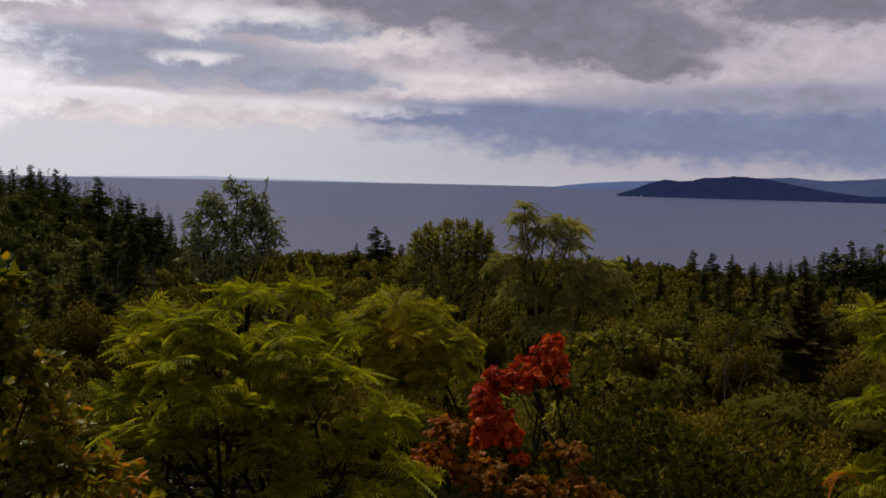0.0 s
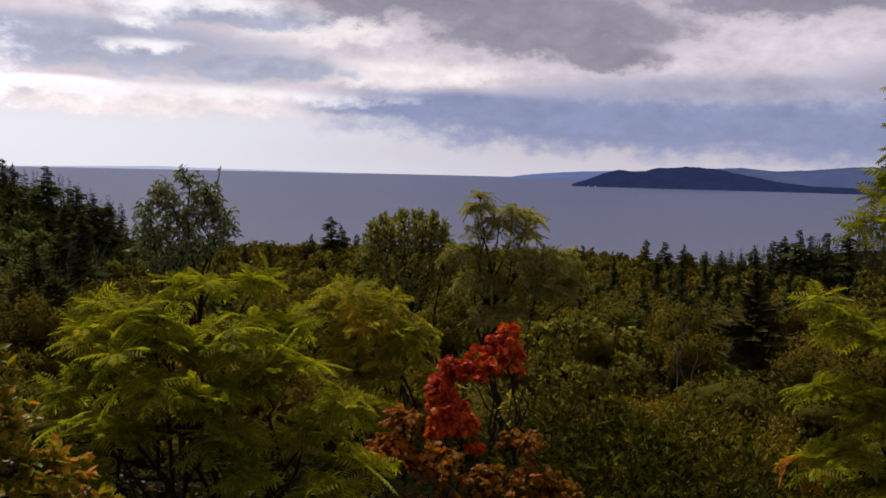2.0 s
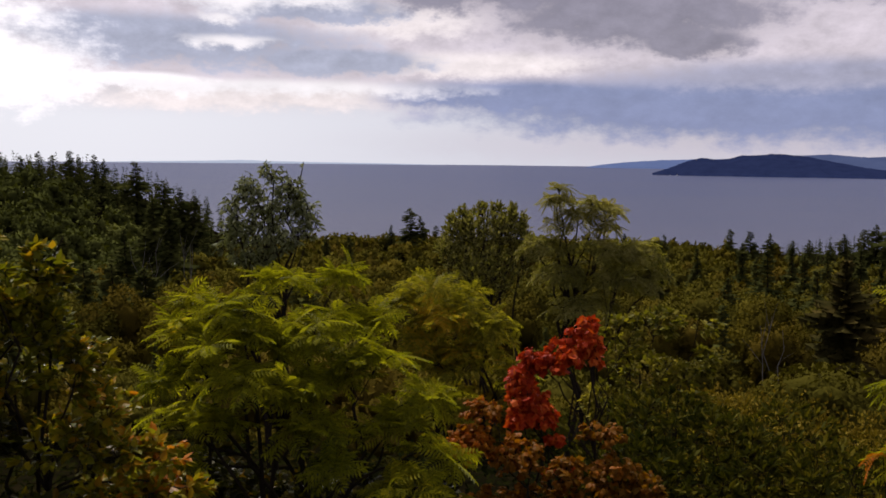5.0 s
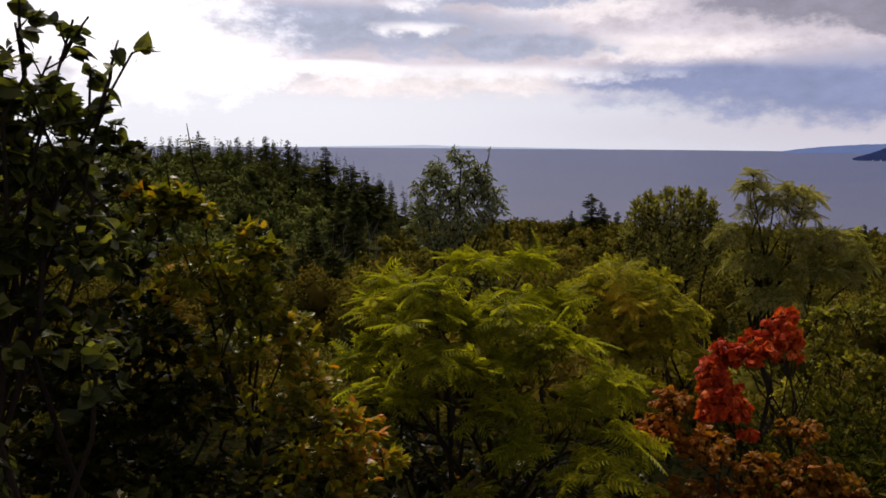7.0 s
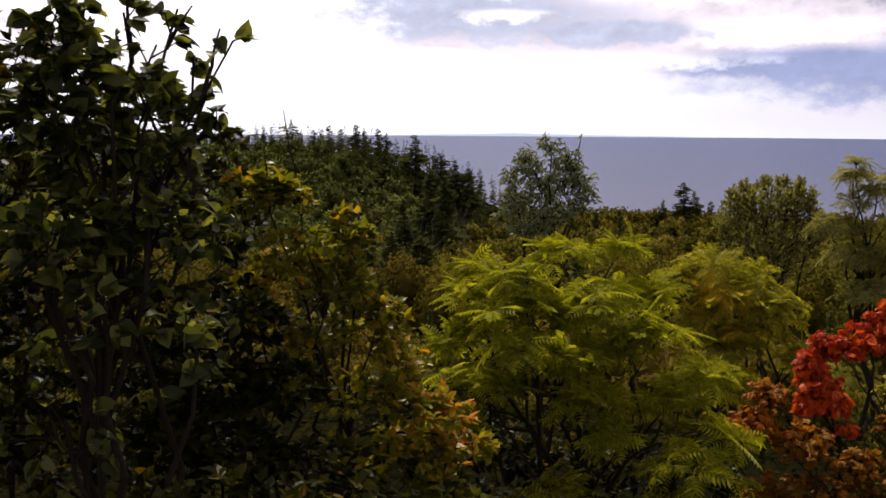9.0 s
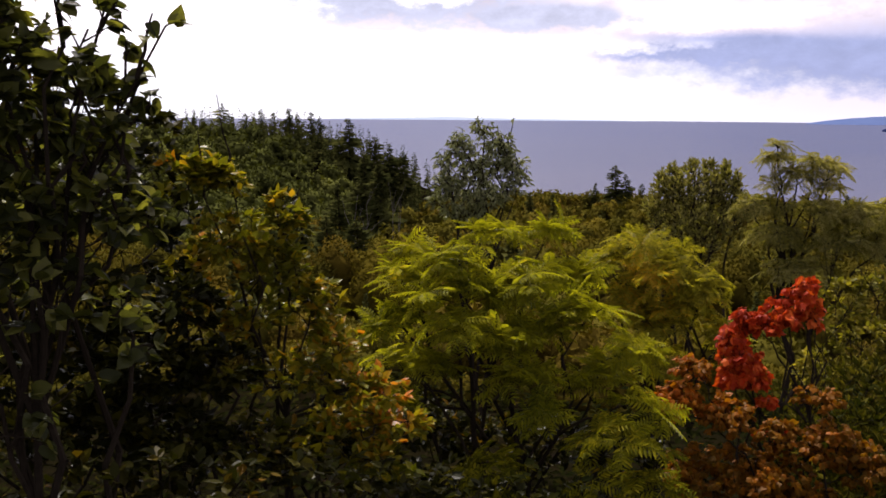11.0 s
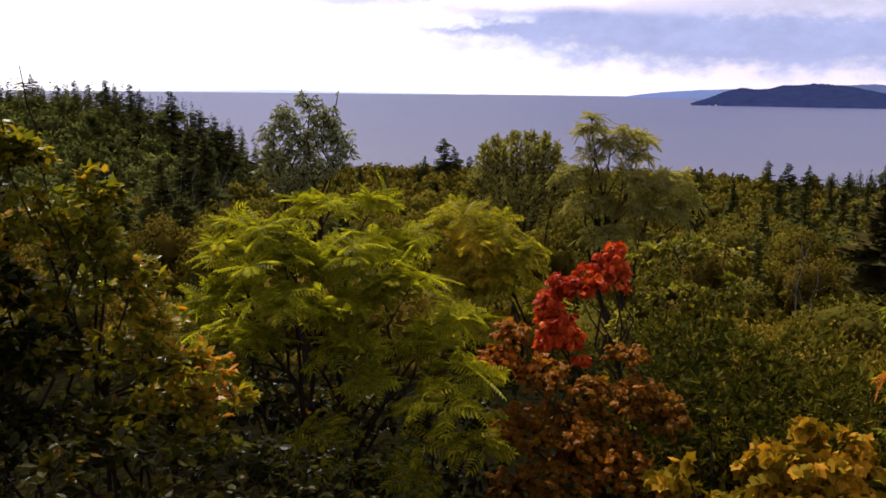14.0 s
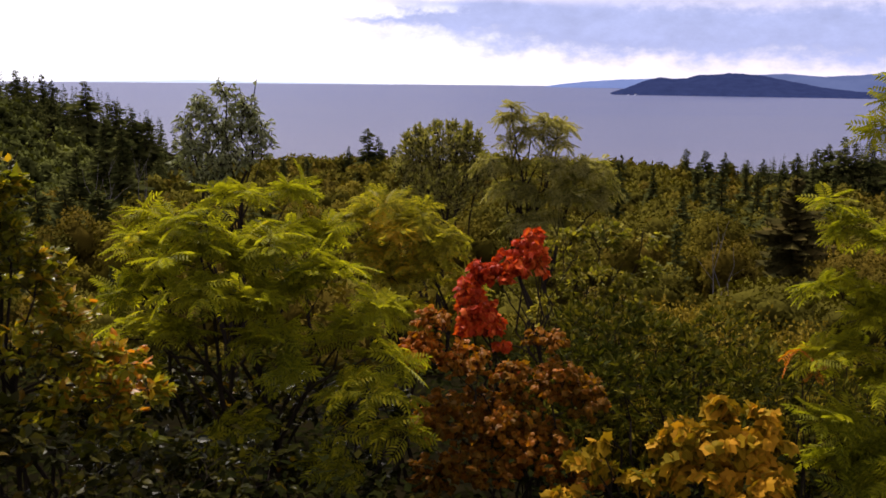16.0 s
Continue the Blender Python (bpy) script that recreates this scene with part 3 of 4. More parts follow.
for a, r, gap in SPOTS:
    x, y = -math.sin(radians(a)) * r, math.cos(radians(a)) * r
    z = float(ground_at(x, y))
    hill = r > 170 and (x < -68 or x > 90)
    if 150 < r < 300 and not hill and rng.random() < 0.25:
        continue
    wild = noise.noise((x * 0.03, y * 0.03, 5.0))
    shady = a > 13 and not hill
    dark = (1.0 if r > 250 else 0.25 if a < 19.5 else 0.12) if hill else (0.08 + 0.2 * max(0, wild) if shady else (0.02 if r < 75 else 0.08 if a < -9 else 0.05) + 0.2 * max(0, wild))
    if r > 34 and rng.random() < dark:
        h = rng.uniform(6.5, 11.0) * (0.72 if x > 0 else 1.0) if hill else rng.uniform(6.0, 9.5)
        v, f = conifer(rng, h, h * rng.uniform(0.11, 0.19), 14 if r > 90 else 28, (5 if r > 200 else 6) if r > 90 else 11, r < 90)
        heaps["conifer"].add(v + (x, y, z), f)
        continue
    top = float(np.interp(r, (0, 40, 62, 300), (1.2, 3.6, 8.0, 9.4))) * rng.uniform(0.62, 1.22)
    if hill and r > 225:
        top *= 0.75
    rad = gap * rng.uniform(0.40, 0.62)
    rz = min(rad * rng.uniform(1.1, 1.8), top * 0.48)
    pick = rng.random() * (0.52 if hill and x < 0 else 0.72 if shady else 0.8 if a < -12 and r < 140 else 1.0) + 0.6 * wild
    tint = "hill" if hill and x < 0 else "green" if pick < 0.48 else "olive" if pick < 0.68 else "light"
    behind_shrubs = -6 < a < 17 and r < 62
    fine = max(0.075, 0.0030 * r) if r < 140 else 0.0037 * r
    crown(rng, heaps[tint], (x, y, z + top - rz), (rad, rad, rz), fine * (1.8 if behind_shrubs else 1.0), 0.55 if r < 40 else 0.46 if r < 140 else 0.34, 9 if r < 120 else 5, -0.3 if r < 50 else -0.1)
for kind, mat, label in (("green", WOOD_GREEN, "green broadleaf woodland covering the slopes"), ("hill", WOOD_HILL, "dark green broadleaf woods on the hillside"), ("olive", WOOD_OLIVE, "olive-brown woodland turning to autumn colour"), ("light", WOOD_LIGHT, "light yellow-green woodland crowns"), ("conifer", NEEDLE, "dark spruces scattered through the woods and hilltop")):
    ob = part("woodland_" + kind if kind != "conifer" else "spruce_forest", heaps[kind].mesh("woods"), mat)
    tagged(ob, label, "woodland", kind="stuff")


def spruce(tip, d, mat, wide, label, seed, group="", tiers=24, arms=9):
    """A spruce whose tip stands at (az, el) seen from the lookout, d metres off."""
    rng = np.random.default_rng(seed)
    top = polar(tip[0], tip[1], d)
    z = float(ground_at(top.x, top.y)) - 0.2
    h = top.z - z
    base = new("spruce")
    base.location = (top.x, top.y, z)
    tagged(base, label, "spruce tree", group)
    v, f = conifer(rng, h, h * wide * 2.0, tiers, arms)
    part("crown", build("crown", v, f), mat, base)
    v, f = tube([(0, 0, 0), (0.02 * h, 0, h * 0.5), (0, 0, h * 0.97)], [h * 0.02, h * 0.012, h * 0.003], 6)
    part("trunk", build("trunk", v, f), BARK, base)
    return base


SKYLINE = ((4.0, -3.25, 300, 0.13), (3.35, -3.75, 300, 0.14), (5.1, -4.3, 300, 0.10), (2.4, -4.3, 305, 0.09), (-8.9, -4.6, 290, 0.12), (-11.2, -4.6, 280, 0.13),
           (-14.9, -4.15, 285, 0.12), (-16.0, -4.25, 280, 0.15), (-17.1, -4.3, 290, 0.11), (-18.3, -4.7, 285, 0.13), (-19.2, -4.6, 280, 0.12), (-20.3, -4.7, 280, 0.12), (-21.0, -4.2, 270, 0.12), (-22.0, -3.9, 268, 0.12), (-22.6, -3.6, 266, 0.12), (-23.4, -3.2, 262, 0.13), (-24.0, -3.5, 262, 0.12), (-24.8, -3.3, 262, 0.12), (-26.0, -3.0, 260, 0.12))
for i, (a, e, d, w) in enumerate(SKYLINE):
    spruce((a, e), d, NEEDLE, w * 1.15, "tall dark spruce standing over the lake shore woods", 100 + i, "spruces along the shore", 30, 10)
HILLTOP = ((19.9, -0.62, 270, 0.17), (21.6, -0.5, 270, 0.10), (22.1, -0.25, 272, 0.10), (22.9, -0.4, 270, 0.10), (23.4, -0.05, 270, 0.16), (24.3, -0.3, 268, 0.10), (25.0, -0.1, 268, 0.09), (25.9, -0.35, 265, 0.12), (27.2, 0.25, 266, 0.13), (28.9, -0.6, 262, 0.13), (18.4, -1.7, 270, 0.15), (17.5, -2.1, 272, 0.16), (16.7, -2.6, 272, 0.14))
for i, (a, e, d, w) in enumerate(HILLTOP):
    spruce((a, e), d, NEEDLE, w * 1.2, "dark pointed spruce on the wooded hilltop", 200 + i, "spruces on the hilltop", 30, 9)
INNER = ((19.0, -2.7, 170, 0.17), (18.1, -3.3, 165, 0.19), (19.5, -6.6, 70, 0.20), (21.3, -6.3, 72, 0.20), (22.8, -6.2, 75, 0.18), (-14.9, -6.9, 95, 0.14), (-11.0, -5.0, 120, 0.13), (-17.0, -5.2, 130, 0.15), (-19.0, -5.4, 130, 0.14), (-15.6, -4.9, 200, 0.12), (-18.3, -5.0, 185, 0.12), (-20.2, -5.2, 170, 0.11), (-21.9, -4.9, 180, 0.12), (-13.1, -5.3, 170, 0.11), (-16.4, -5.7, 150, 0.12), (-23.0, -5.5, 120, 0.13), (-19.7, -6.2, 105, 0.12), (7.6, -5.0, 220, 0.12), (9.0, -4.9, 230, 0.12), (1.5, -5.3, 190, 0.10), (23.9, -4.6, 120, 0.15), (20.6, -4.4, 130, 0.15))
for i, (a, e, d, w) in enumerate(INNER):
    spruce((a, e), d, NEEDLE, w * 0.7, "dark green spruce among broadleaf trees", 300 + i, "spruces in the valley", 34, 12)
spruce((-21.2, -5.5), 46, NEEDLE_BROWN, 0.13, "brownish spruce with thinning needles among the bushes", 401, "", 46, 20)

# ---- trees and shrubs near the lookout ----


def woody(name, label, category, lobes, kind, size, clusters, per, mat, bark=BARK, hang=0.2, flat=0.6, singles=0, foot=None, seed=1, thick=0.018, stems=6, group="", shell=(0.45, 1.0), lowest=-0.6, shoots=(), rosette=False, tilt=0.2, clump=0.0, face=0.9):
    """A tree or shrub whose crown fills lobes of (az, el, distance, half width, half height and, where it is thin, its density): crooked stems from one foot, twigs, and leaves in tufts at the twigs' ends."""
    rng = np.random.default_rng(seed)
    centres = np.array([polar(*q[:3]) for q in lobes])
    radii = np.array([(q[3], q[3], q[4]) for q in lobes])
    if foot is None:
        foot = centres.mean(0)[:2]
    root = np.array([foot[0], foot[1], float(ground_at(foot[0], foot[1])) - 0.05])
    thing = new(name)
    thing.location = root
    tagged(thing, label, category, group)
    # stems
    order = np.argsort(-radii[:, 0] * radii[:, 2])
    lines = []
    for i in range(len(lobes)):
        start = root + rng.normal(0, 0.06, 3) * (1, 1, 0)
        if i >= stems:
            near = lines[int(np.argmin([np.linalg.norm(q[3] - centres[order[i]]) for q in lines[:stems]]))]
            start = near[3]
        p = bent(start, centres[order[i]], rng, 0.10, 7)
        lines.append(p)
        k = thick * (1.0 if i < stems else 0.55)
        v, f = tube(p - root, np.linspace(k, k * 0.35, 7), 6)
        part("stem", build("stem", v, f), bark, thing)
    # twigs with tufts of leaves
    share = radii[:, 0] * radii[:, 2] * np.array([q[5] if len(q) > 5 else 1.0 for q in lobes])
    share = np.maximum(1, np.round(clusters * share / share.sum())).astype(int)
    twigs, pos, axes, hints = Heap(), [], [], []
    for i in range(len(lobes)):
        d = onball(rng, share[i], lowest)
        if clump:
            seeds = onball(rng, max(4, len(d) // 3), lowest)
            d = seeds[rng.integers(0, len(seeds), len(d))] + rng.normal(0, clump, d.shape)
            d /= np.linalg.norm(d, axis=1, keepdims=True)
        p = centres[i] + d * radii[i] * rng.uniform(*shell, (len(d), 1)) ** 0.6
        line = lines[int(np.where(order == i)[0][0])]
        s = np.linspace(2.5, 6, 24)
        joints = [line[int(q)] + (line[min(int(q) + 1, 6)] - line[int(q)]) * (q - int(q)) for q in s]
        near = np.argsort(np.linalg.norm((p - line[5]), axis=1))
        d, p = d[near], p[near]
        for k in range(len(d)):
            j = np.array(joints)
            cost = np.linalg.norm(p[k] - j, axis=1) + 0.6 * np.maximum(0, j[:, 2] - p[k][2] + 0.06) + rng.uniform(0, 0.06, len(j))
            a = j[int(np.argmin(cost))]
            way = bent(a, p[k], rng, 0.08, 4)
            joints += [way[1], way[2]]
            twigs.add(*tube(way, np.linspace(thick * 0.22, thick * 0.09, 4), 3))
            out = d[k] * 0.7 + (p[k] - a) / (np.linalg.norm(p[k] - a) + 1e-6) * 0.5
            if rosette:
                n = out / np.linalg.norm(out) * face + np.array([0, 0, 0.9]) + rng.normal(0, tilt, 3)
                n /= np.linalg.norm(n)
                u = np.cross(n, rng.normal(size=3))
                u /= np.linalg.norm(u)
                w = np.cross(n, u)
                for q in range(per):
                    b = 2 * math.pi * (q + rng.uniform(-0.25, 0.25)) / per
                    axis = math.cos(b) * u + math.sin(b) * w + n * rng.uniform(-0.05, 0.6)
                    axis[2] -= hang
                    pos.append(p[k] + (way[2] - p[k]) * rng.uniform(0, 0.25))
                    axes.append(axis / np.linalg.norm(axis))
                    hints.append(n + rng.normal(0, 0.2, 3))
                continue
            for q in range(per):
                t = rng.uniform(0.1, 1.0)
                axis = out + rng.normal(0, 0.75, 3)
                axis[2] = axis[2] * 0.6 - hang
                pos.append(way[2] + (p[k] - way[2]) * t)
                axes.append(axis / np.linalg.norm(axis))
                hints.append(np.array([0, 0, flat]) + rng.normal(0, 0.45, 3) + d[k] * 0.3)
    for q in shoots:
        tip = np.array(polar(*q))
        a = lines[int(np.argmin([np.linalg.norm(l[6] - tip) for l in lines]))][5]
        p = bent(a, tip, rng, 0.03, 6)
        v, f = tube(p - root, np.linspace(thick * 0.45, thick * 0.15, 6), 5)
        part("shoot", build("shoot", v, f), bark, thing)
        for k in range(5):
            axis = rng.normal(0, 1, 3)
            axis[2] = -hang
            pos.append(a + (tip - a) * rng.uniform(0.2, 0.9))
            axes.append(axis / np.linalg.norm(axis))
            hints.append(np.array([0, 0, 1.0]) + rng.normal(0, 0.4, 3))
    tagged(part("branchwork", twigs.mesh("branchwork", root), bark, thing), kind="stuff")
    pos, turn = np.array(pos) - root, frames_along(np.array(axes), np.array(hints))
    turn[:, :, 2] *= rng.uniform(-0.2, 1.7, len(pos))[:, None] if kind != "pinnate" else 1.0
    scale = size * rng.uniform(0.65, 1.2, len(pos))
    leaf = LEAVES[kind]
    one = rng.permutation(len(pos))
    few, rest = one[:singles], one[singles:]
    tagged(part("foliage", build("foliage", *spread(leaf, pos[rest], turn[rest], scale[rest])), mat, thing), kind="stuff")
    if singles:
        me = build("leaf", *leaf)
        for k in few:
            m = Matrix(turn[k].tolist()).to_4x4()
            part("leaf", me, mat, thing, at=Matrix.Translation(pos[k]) @ m @ Matrix.Scale(scale[k], 4))
    return thing


woody("rowan_shrub", "large yellow-green rowan shrub with feathered leaves", "shrub",
      [(11.624, -7.966, 5.08, 0.142, 0.081), (8.128, -7.69, 5.04, 0.13, 0.081), (14.292, -9.162, 4.76, 0.124, 0.068), (16.224, -8.978, 5.06, 0.124, 0.062), (17.144, -10.542, 4.91, 0.142, 0.075), (13.556, -11.186, 4.58, 0.18, 0.093), (9.324, -10.45, 4.81, 0.186, 0.1), (5.828, -10.082, 5.07, 0.13, 0.093), (17.144, -13.118, 4.96, 0.163, 0.087), (13.832, -13.762, 4.56, 0.186, 0.087), (9.692, -13.67, 4.74, 0.186, 0.093), (5.828, -12.75, 4.67, 0.163, 0.1), (3.344, -14.222, 4.87, 0.102, 0.062), (16.04, -15.878, 4.66, 0.186, 0.075), (4.908, -15.97, 4.92, 0.169, 0.081), (2.24, -17.626, 4.67, 0.113, 0.062), (9.784, -16.522, 4.62, 0.169, 0.068), (17.052, -17.902, 4.86, 0.169, 0.062, 0.6), (18.1, -15.8, 4.61, 0.127, 0.071, 0.48), (7.3, -18.4, 4.62, 0.17, 0.068, 0.48), (3.7, -19.5, 4.62, 0.155, 0.068, 0.48), (1.9, -20.5, 4.63, 0.127, 0.062, 0.36)],
      "pinnate", 0.142, 185, 7, ROWAN, hang=0.0, flat=1.2, rosette=True, tilt=0.3, clump=0.25, shell=(0.4, 1.2), singles=260, seed=21, stems=14, thick=0.016, lowest=-0.2, face=0.6)
woody("rowan_shrub", "green rowan shrub with a few yellowed leaves", "shrub",
      [(2.5, -7.95, 6.67, 0.202, 0.097), (4.4, -9.15, 6.67, 0.162, 0.113), (0.3, -9.15, 6.67, 0.186, 0.129), (2.1, -10.15, 6.67, 0.267, 0.162), (-1.2, -10.65, 6.67, 0.162, 0.154), (3.7, -11.95, 6.67, 0.202, 0.154), (0.4, -12.45, 6.67, 0.251, 0.178), (1.8, -14.85, 6.67, 0.251, 0.162), (-1.8, -13.45, 6.67, 0.146, 0.146)],
      "pinnate", 0.14, 190, 7, ROWAN_OLIVE, hang=0.05, flat=1.2, rosette=True, tilt=0.35, clump=0.3, shell=(0.3, 1.2), seed=22, stems=6, lowest=-0.2, face=0.6)
woody("rowan_tree", "slender rowan tree with open feathery crown", "tree",
      [(-5, -1.9, 10.87, 0.131, 0.039, 1.2), (-4.9, -2.7, 10.87, 0.144, 0.105), (-6.2, -3.7, 10.88, 0.17, 0.118), (-6.9, -2.8, 10.88, 0.17, 0.065), (-7.8, -3.4, 10.88, 0.157, 0.131), (-4.9, -4.2, 10.88, 0.131, 0.079, 0.6), (-7.8, -4.3, 10.88, 0.144, 0.079), (-3.9, -5.5, 10.87, 0.249, 0.144, 0.8), (-7, -5.7, 10.88, 0.366, 0.157, 0.8), (-9.8, -5.8, 10.88, 0.262, 0.183, 0.9), (-5.1, -7.1, 10.88, 0.327, 0.183, 0.8), (-8.7, -7.4, 10.88, 0.393, 0.209, 0.8), (-6.7, -9.1, 10.88, 0.393, 0.196, 0.7), (-10.9, -7.3, 10.88, 0.17, 0.183, 0.6)],
      "pinnate", 0.15, 270, 6, ROWAN_PALE, hang=0.20, flat=1.0, rosette=True, tilt=0.4, seed=23, stems=3, thick=0.034, foot=(1.15, 10.6), lowest=-0.3)
woody("alder_bush", "rounded olive-green alder bush with upright leafy tips", "shrub",
      [(-0.8, -4.5, 15.87, 0.457, 0.343), (0.7, -4.4, 15.87, 0.324, 0.285), (-2.2, -4.3, 15.87, 0.305, 0.305), (1.5, -5.7, 15.87, 0.228, 0.285), (-3.1, -5.6, 15.87, 0.247, 0.305), (-0.8, -6.9, 15.87, 0.659, 0.476), (-1.3, -3.2, 15.87, 0.095, 0.114, 1.6), (-0.3, -3.3, 15.87, 0.114, 0.114, 1.6), (0.7, -3.5, 15.87, 0.076, 0.114, 1.6), (-2.2, -3.4, 15.87, 0.076, 0.133, 1.6), (1.4, -4.1, 15.87, 0.076, 0.133, 1.4), (-2.9, -4.4, 15.87, 0.067, 0.133, 1.4)],
      "slim", 0.085, 2600, 3, ALDER, hang=-0.9, flat=0.1, seed=24, stems=6, thick=0.03, shell=(0.1, 1.15), lowest=-0.9)
woody("alder_bush", "leafy olive-green alder with slanting open branches", "shrub",
      [(-8.7, -10.5, 7.48, 0.199, 0.163), (-11.2, -9.7, 7.49, 0.208, 0.136), (-13.3, -9.6, 7.49, 0.181, 0.09, 0.7), (-10.1, -12.5, 7.49, 0.271, 0.181), (-12.9, -12, 7.49, 0.226, 0.172), (-8.3, -14.6, 7.48, 0.208, 0.181), (-11.3, -14.8, 7.49, 0.271, 0.19), (-13.4, -14.7, 7.49, 0.136, 0.181, 0.7), (-9.3, -17, 7.49, 0.226, 0.136)],
      "ovate", 0.06, 520, 6, HAZEL_OLIVE, hang=0.1, flat=0.6, seed=34, stems=6, thick=0.012, clump=0.3, shoots=[(-9.6, -8.5, 7.48), (-10.7, -8.9, 7.48), (-13.4, -8.9, 7.49), (-11.8, -11.4, 7.29)])
woody("birch_tree", "young grey-green birch with sparse hanging leaves", "tree",
      [(12.2, -1.1, 9.36, 0.113, 0.113, 0.8), (13.5, -2.1, 9.36, 0.147, 0.158), (11, -2.1, 9.36, 0.158, 0.17), (14.5, -3.2, 9.36, 0.113, 0.136, 0.8), (12.2, -3.3, 9.36, 0.254, 0.215), (10.1, -3.4, 9.36, 0.147, 0.192), (14, -4.5, 9.36, 0.192, 0.158), (11.8, -5, 9.36, 0.283, 0.181), (10, -4.5, 9.36, 0.136, 0.113, 0.6), (13.3, -6, 9.36, 0.249, 0.136), (14.9, -5.6, 9.36, 0.102, 0.09, 0.6), (10.2, -0.5, 9.36, 0.017, 0.017, 0.2)],
      "slim", 0.064, 1250, 3, BIRCH, hang=1.0, flat=0.2, singles=150, seed=25, stems=4, thick=0.022, foot=(-2.0, 9.1), shell=(0.05, 1.0), lowest=-0.95)
woody("poplar_sapling", "tall dark poplar sapling with broad shiny leaves", "shrub",
      [(37.1, 6.1, 2.93, 0.062, 0.103, 0.154), (34.2, 6.4, 2.93, 0.045, 0.045, 0.175), (35.4, 4.4, 2.93, 0.093, 0.052, 0.175), (33.4, 3.8, 2.93, 0.034, 0.059, 0.28), (31.2, 4.7, 2.93, 0.045, 0.012, 0.56), (40.4, 5.7, 2.94, 0.086, 0.086, 0.9), (39.3, 2.7, 2.94, 0.121, 0.086, 1), (35.8, 1.6, 2.93, 0.097, 0.079, 1), (32.7, 1.9, 2.93, 0.021, 0.045, 0.9), (32.2, 0.3, 2.93, 0.028, 0.041, 0.9), (41.2, 0, 2.94, 0.103, 0.121, 1), (38.4, -1.6, 2.93, 0.138, 0.103, 1), (35, -1.9, 2.93, 0.103, 0.086, 1), (40.6, -5.9, 2.93, 0.172, 0.138, 1), (35.6, -6, 2.93, 0.172, 0.121, 1), (38.5, -11.3, 2.93, 0.259, 0.155, 0.25), (41.1, -16.3, 2.93, 0.241, 0.138, 0.15), (33.7, -13.2, 2.93, 0.155, 0.138, 0.15)],
      "broad", 0.056, 360, 4, POPLAR, hang=0.35, flat=0.5, singles=220, seed=26, stems=7, thick=0.017, foot=(-1.85, 2.35), shell=(0.3, 1.4), shoots=[(36.9, 8.2, 2.93), (33.4, 6.6, 2.93), (31.9, 5.4, 2.93), (32.2, 2.9, 2.93), (40, 7.4, 3.04)])
# outside the view, added to shade the poplar corner from left and above
woody("hazel_bush", "tall unseen hazel thicket added left of view to shade the poplar", "shrub",
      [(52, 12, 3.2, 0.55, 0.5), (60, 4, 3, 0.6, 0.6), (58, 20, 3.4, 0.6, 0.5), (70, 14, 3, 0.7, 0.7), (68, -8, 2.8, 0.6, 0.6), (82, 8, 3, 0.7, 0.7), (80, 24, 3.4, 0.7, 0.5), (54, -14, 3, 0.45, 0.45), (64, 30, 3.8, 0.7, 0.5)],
      "ovate", 0.085, 700, 6, HAZEL_SHADED, hang=0.2, flat=0.6, seed=42, stems=9, thick=0.02, foot=(-2.9, 1.3))
# last five lobes, mostly out of sight, are added to block sun and sky
woody("hazel_bush", "dense green hazel thicket behind the poplar stems, shade in its colour", "shrub",
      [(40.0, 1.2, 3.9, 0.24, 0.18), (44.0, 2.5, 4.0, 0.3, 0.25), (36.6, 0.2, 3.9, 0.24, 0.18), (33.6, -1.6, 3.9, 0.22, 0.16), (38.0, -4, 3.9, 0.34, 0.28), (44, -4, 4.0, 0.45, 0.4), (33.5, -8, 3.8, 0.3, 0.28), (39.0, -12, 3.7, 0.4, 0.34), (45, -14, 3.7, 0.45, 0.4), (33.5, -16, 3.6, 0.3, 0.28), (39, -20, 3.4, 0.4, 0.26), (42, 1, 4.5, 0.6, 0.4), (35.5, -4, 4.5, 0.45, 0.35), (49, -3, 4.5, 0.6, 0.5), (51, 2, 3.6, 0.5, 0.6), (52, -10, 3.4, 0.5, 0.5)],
      "ovate", 0.058, 1700, 7, HAZEL_SHADED, hang=0.2, flat=0.6, seed=35, stems=8, thick=0.012, foot=(-2.5, 2.9))
woody("hazel_bush", "hazel bush with green and orange autumn leaves", "shrub",
      [(30, -3.9, 3.73, 0.127, 0.107), (27.8, -4.2, 3.73, 0.101, 0.097), (24.8, -6.9, 3.72, 0.101, 0.121, 0.8), (27.8, -7.9, 3.73, 0.152, 0.131), (24.9, -9.6, 3.72, 0.127, 0.111), (22.8, -11.6, 3.72, 0.116, 0.097), (30.2, -10.1, 3.73, 0.152, 0.121, 0.8), (26.2, -12.6, 3.72, 0.177, 0.121, 0.8), (22.2, -14.3, 3.72, 0.141, 0.097), (23.9, -16.3, 3.72, 0.152, 0.097, 0.8), (19.4, -17, 3.72, 0.152, 0.083, 1.2), (20.8, -19.3, 3.72, 0.177, 0.087, 1.2), (17.3, -19, 3.72, 0.116, 0.083), (18.7, -21.2, 3.72, 0.177, 0.073), (25, -19.8, 3.72, 0.177, 0.107, 0.5)],
      "ovate", 0.048, 900, 6, HAZEL, hang=0.05, flat=0.9, singles=220, seed=27, stems=8, thick=0.012, clump=0.3, shell=(0.1, 1.15), shoots=[(28.2, 0.8, 3.93), (23.4, -4.6, 3.82), (24.8, -5, 3.82), (29.4, -1.3, 3.63)])
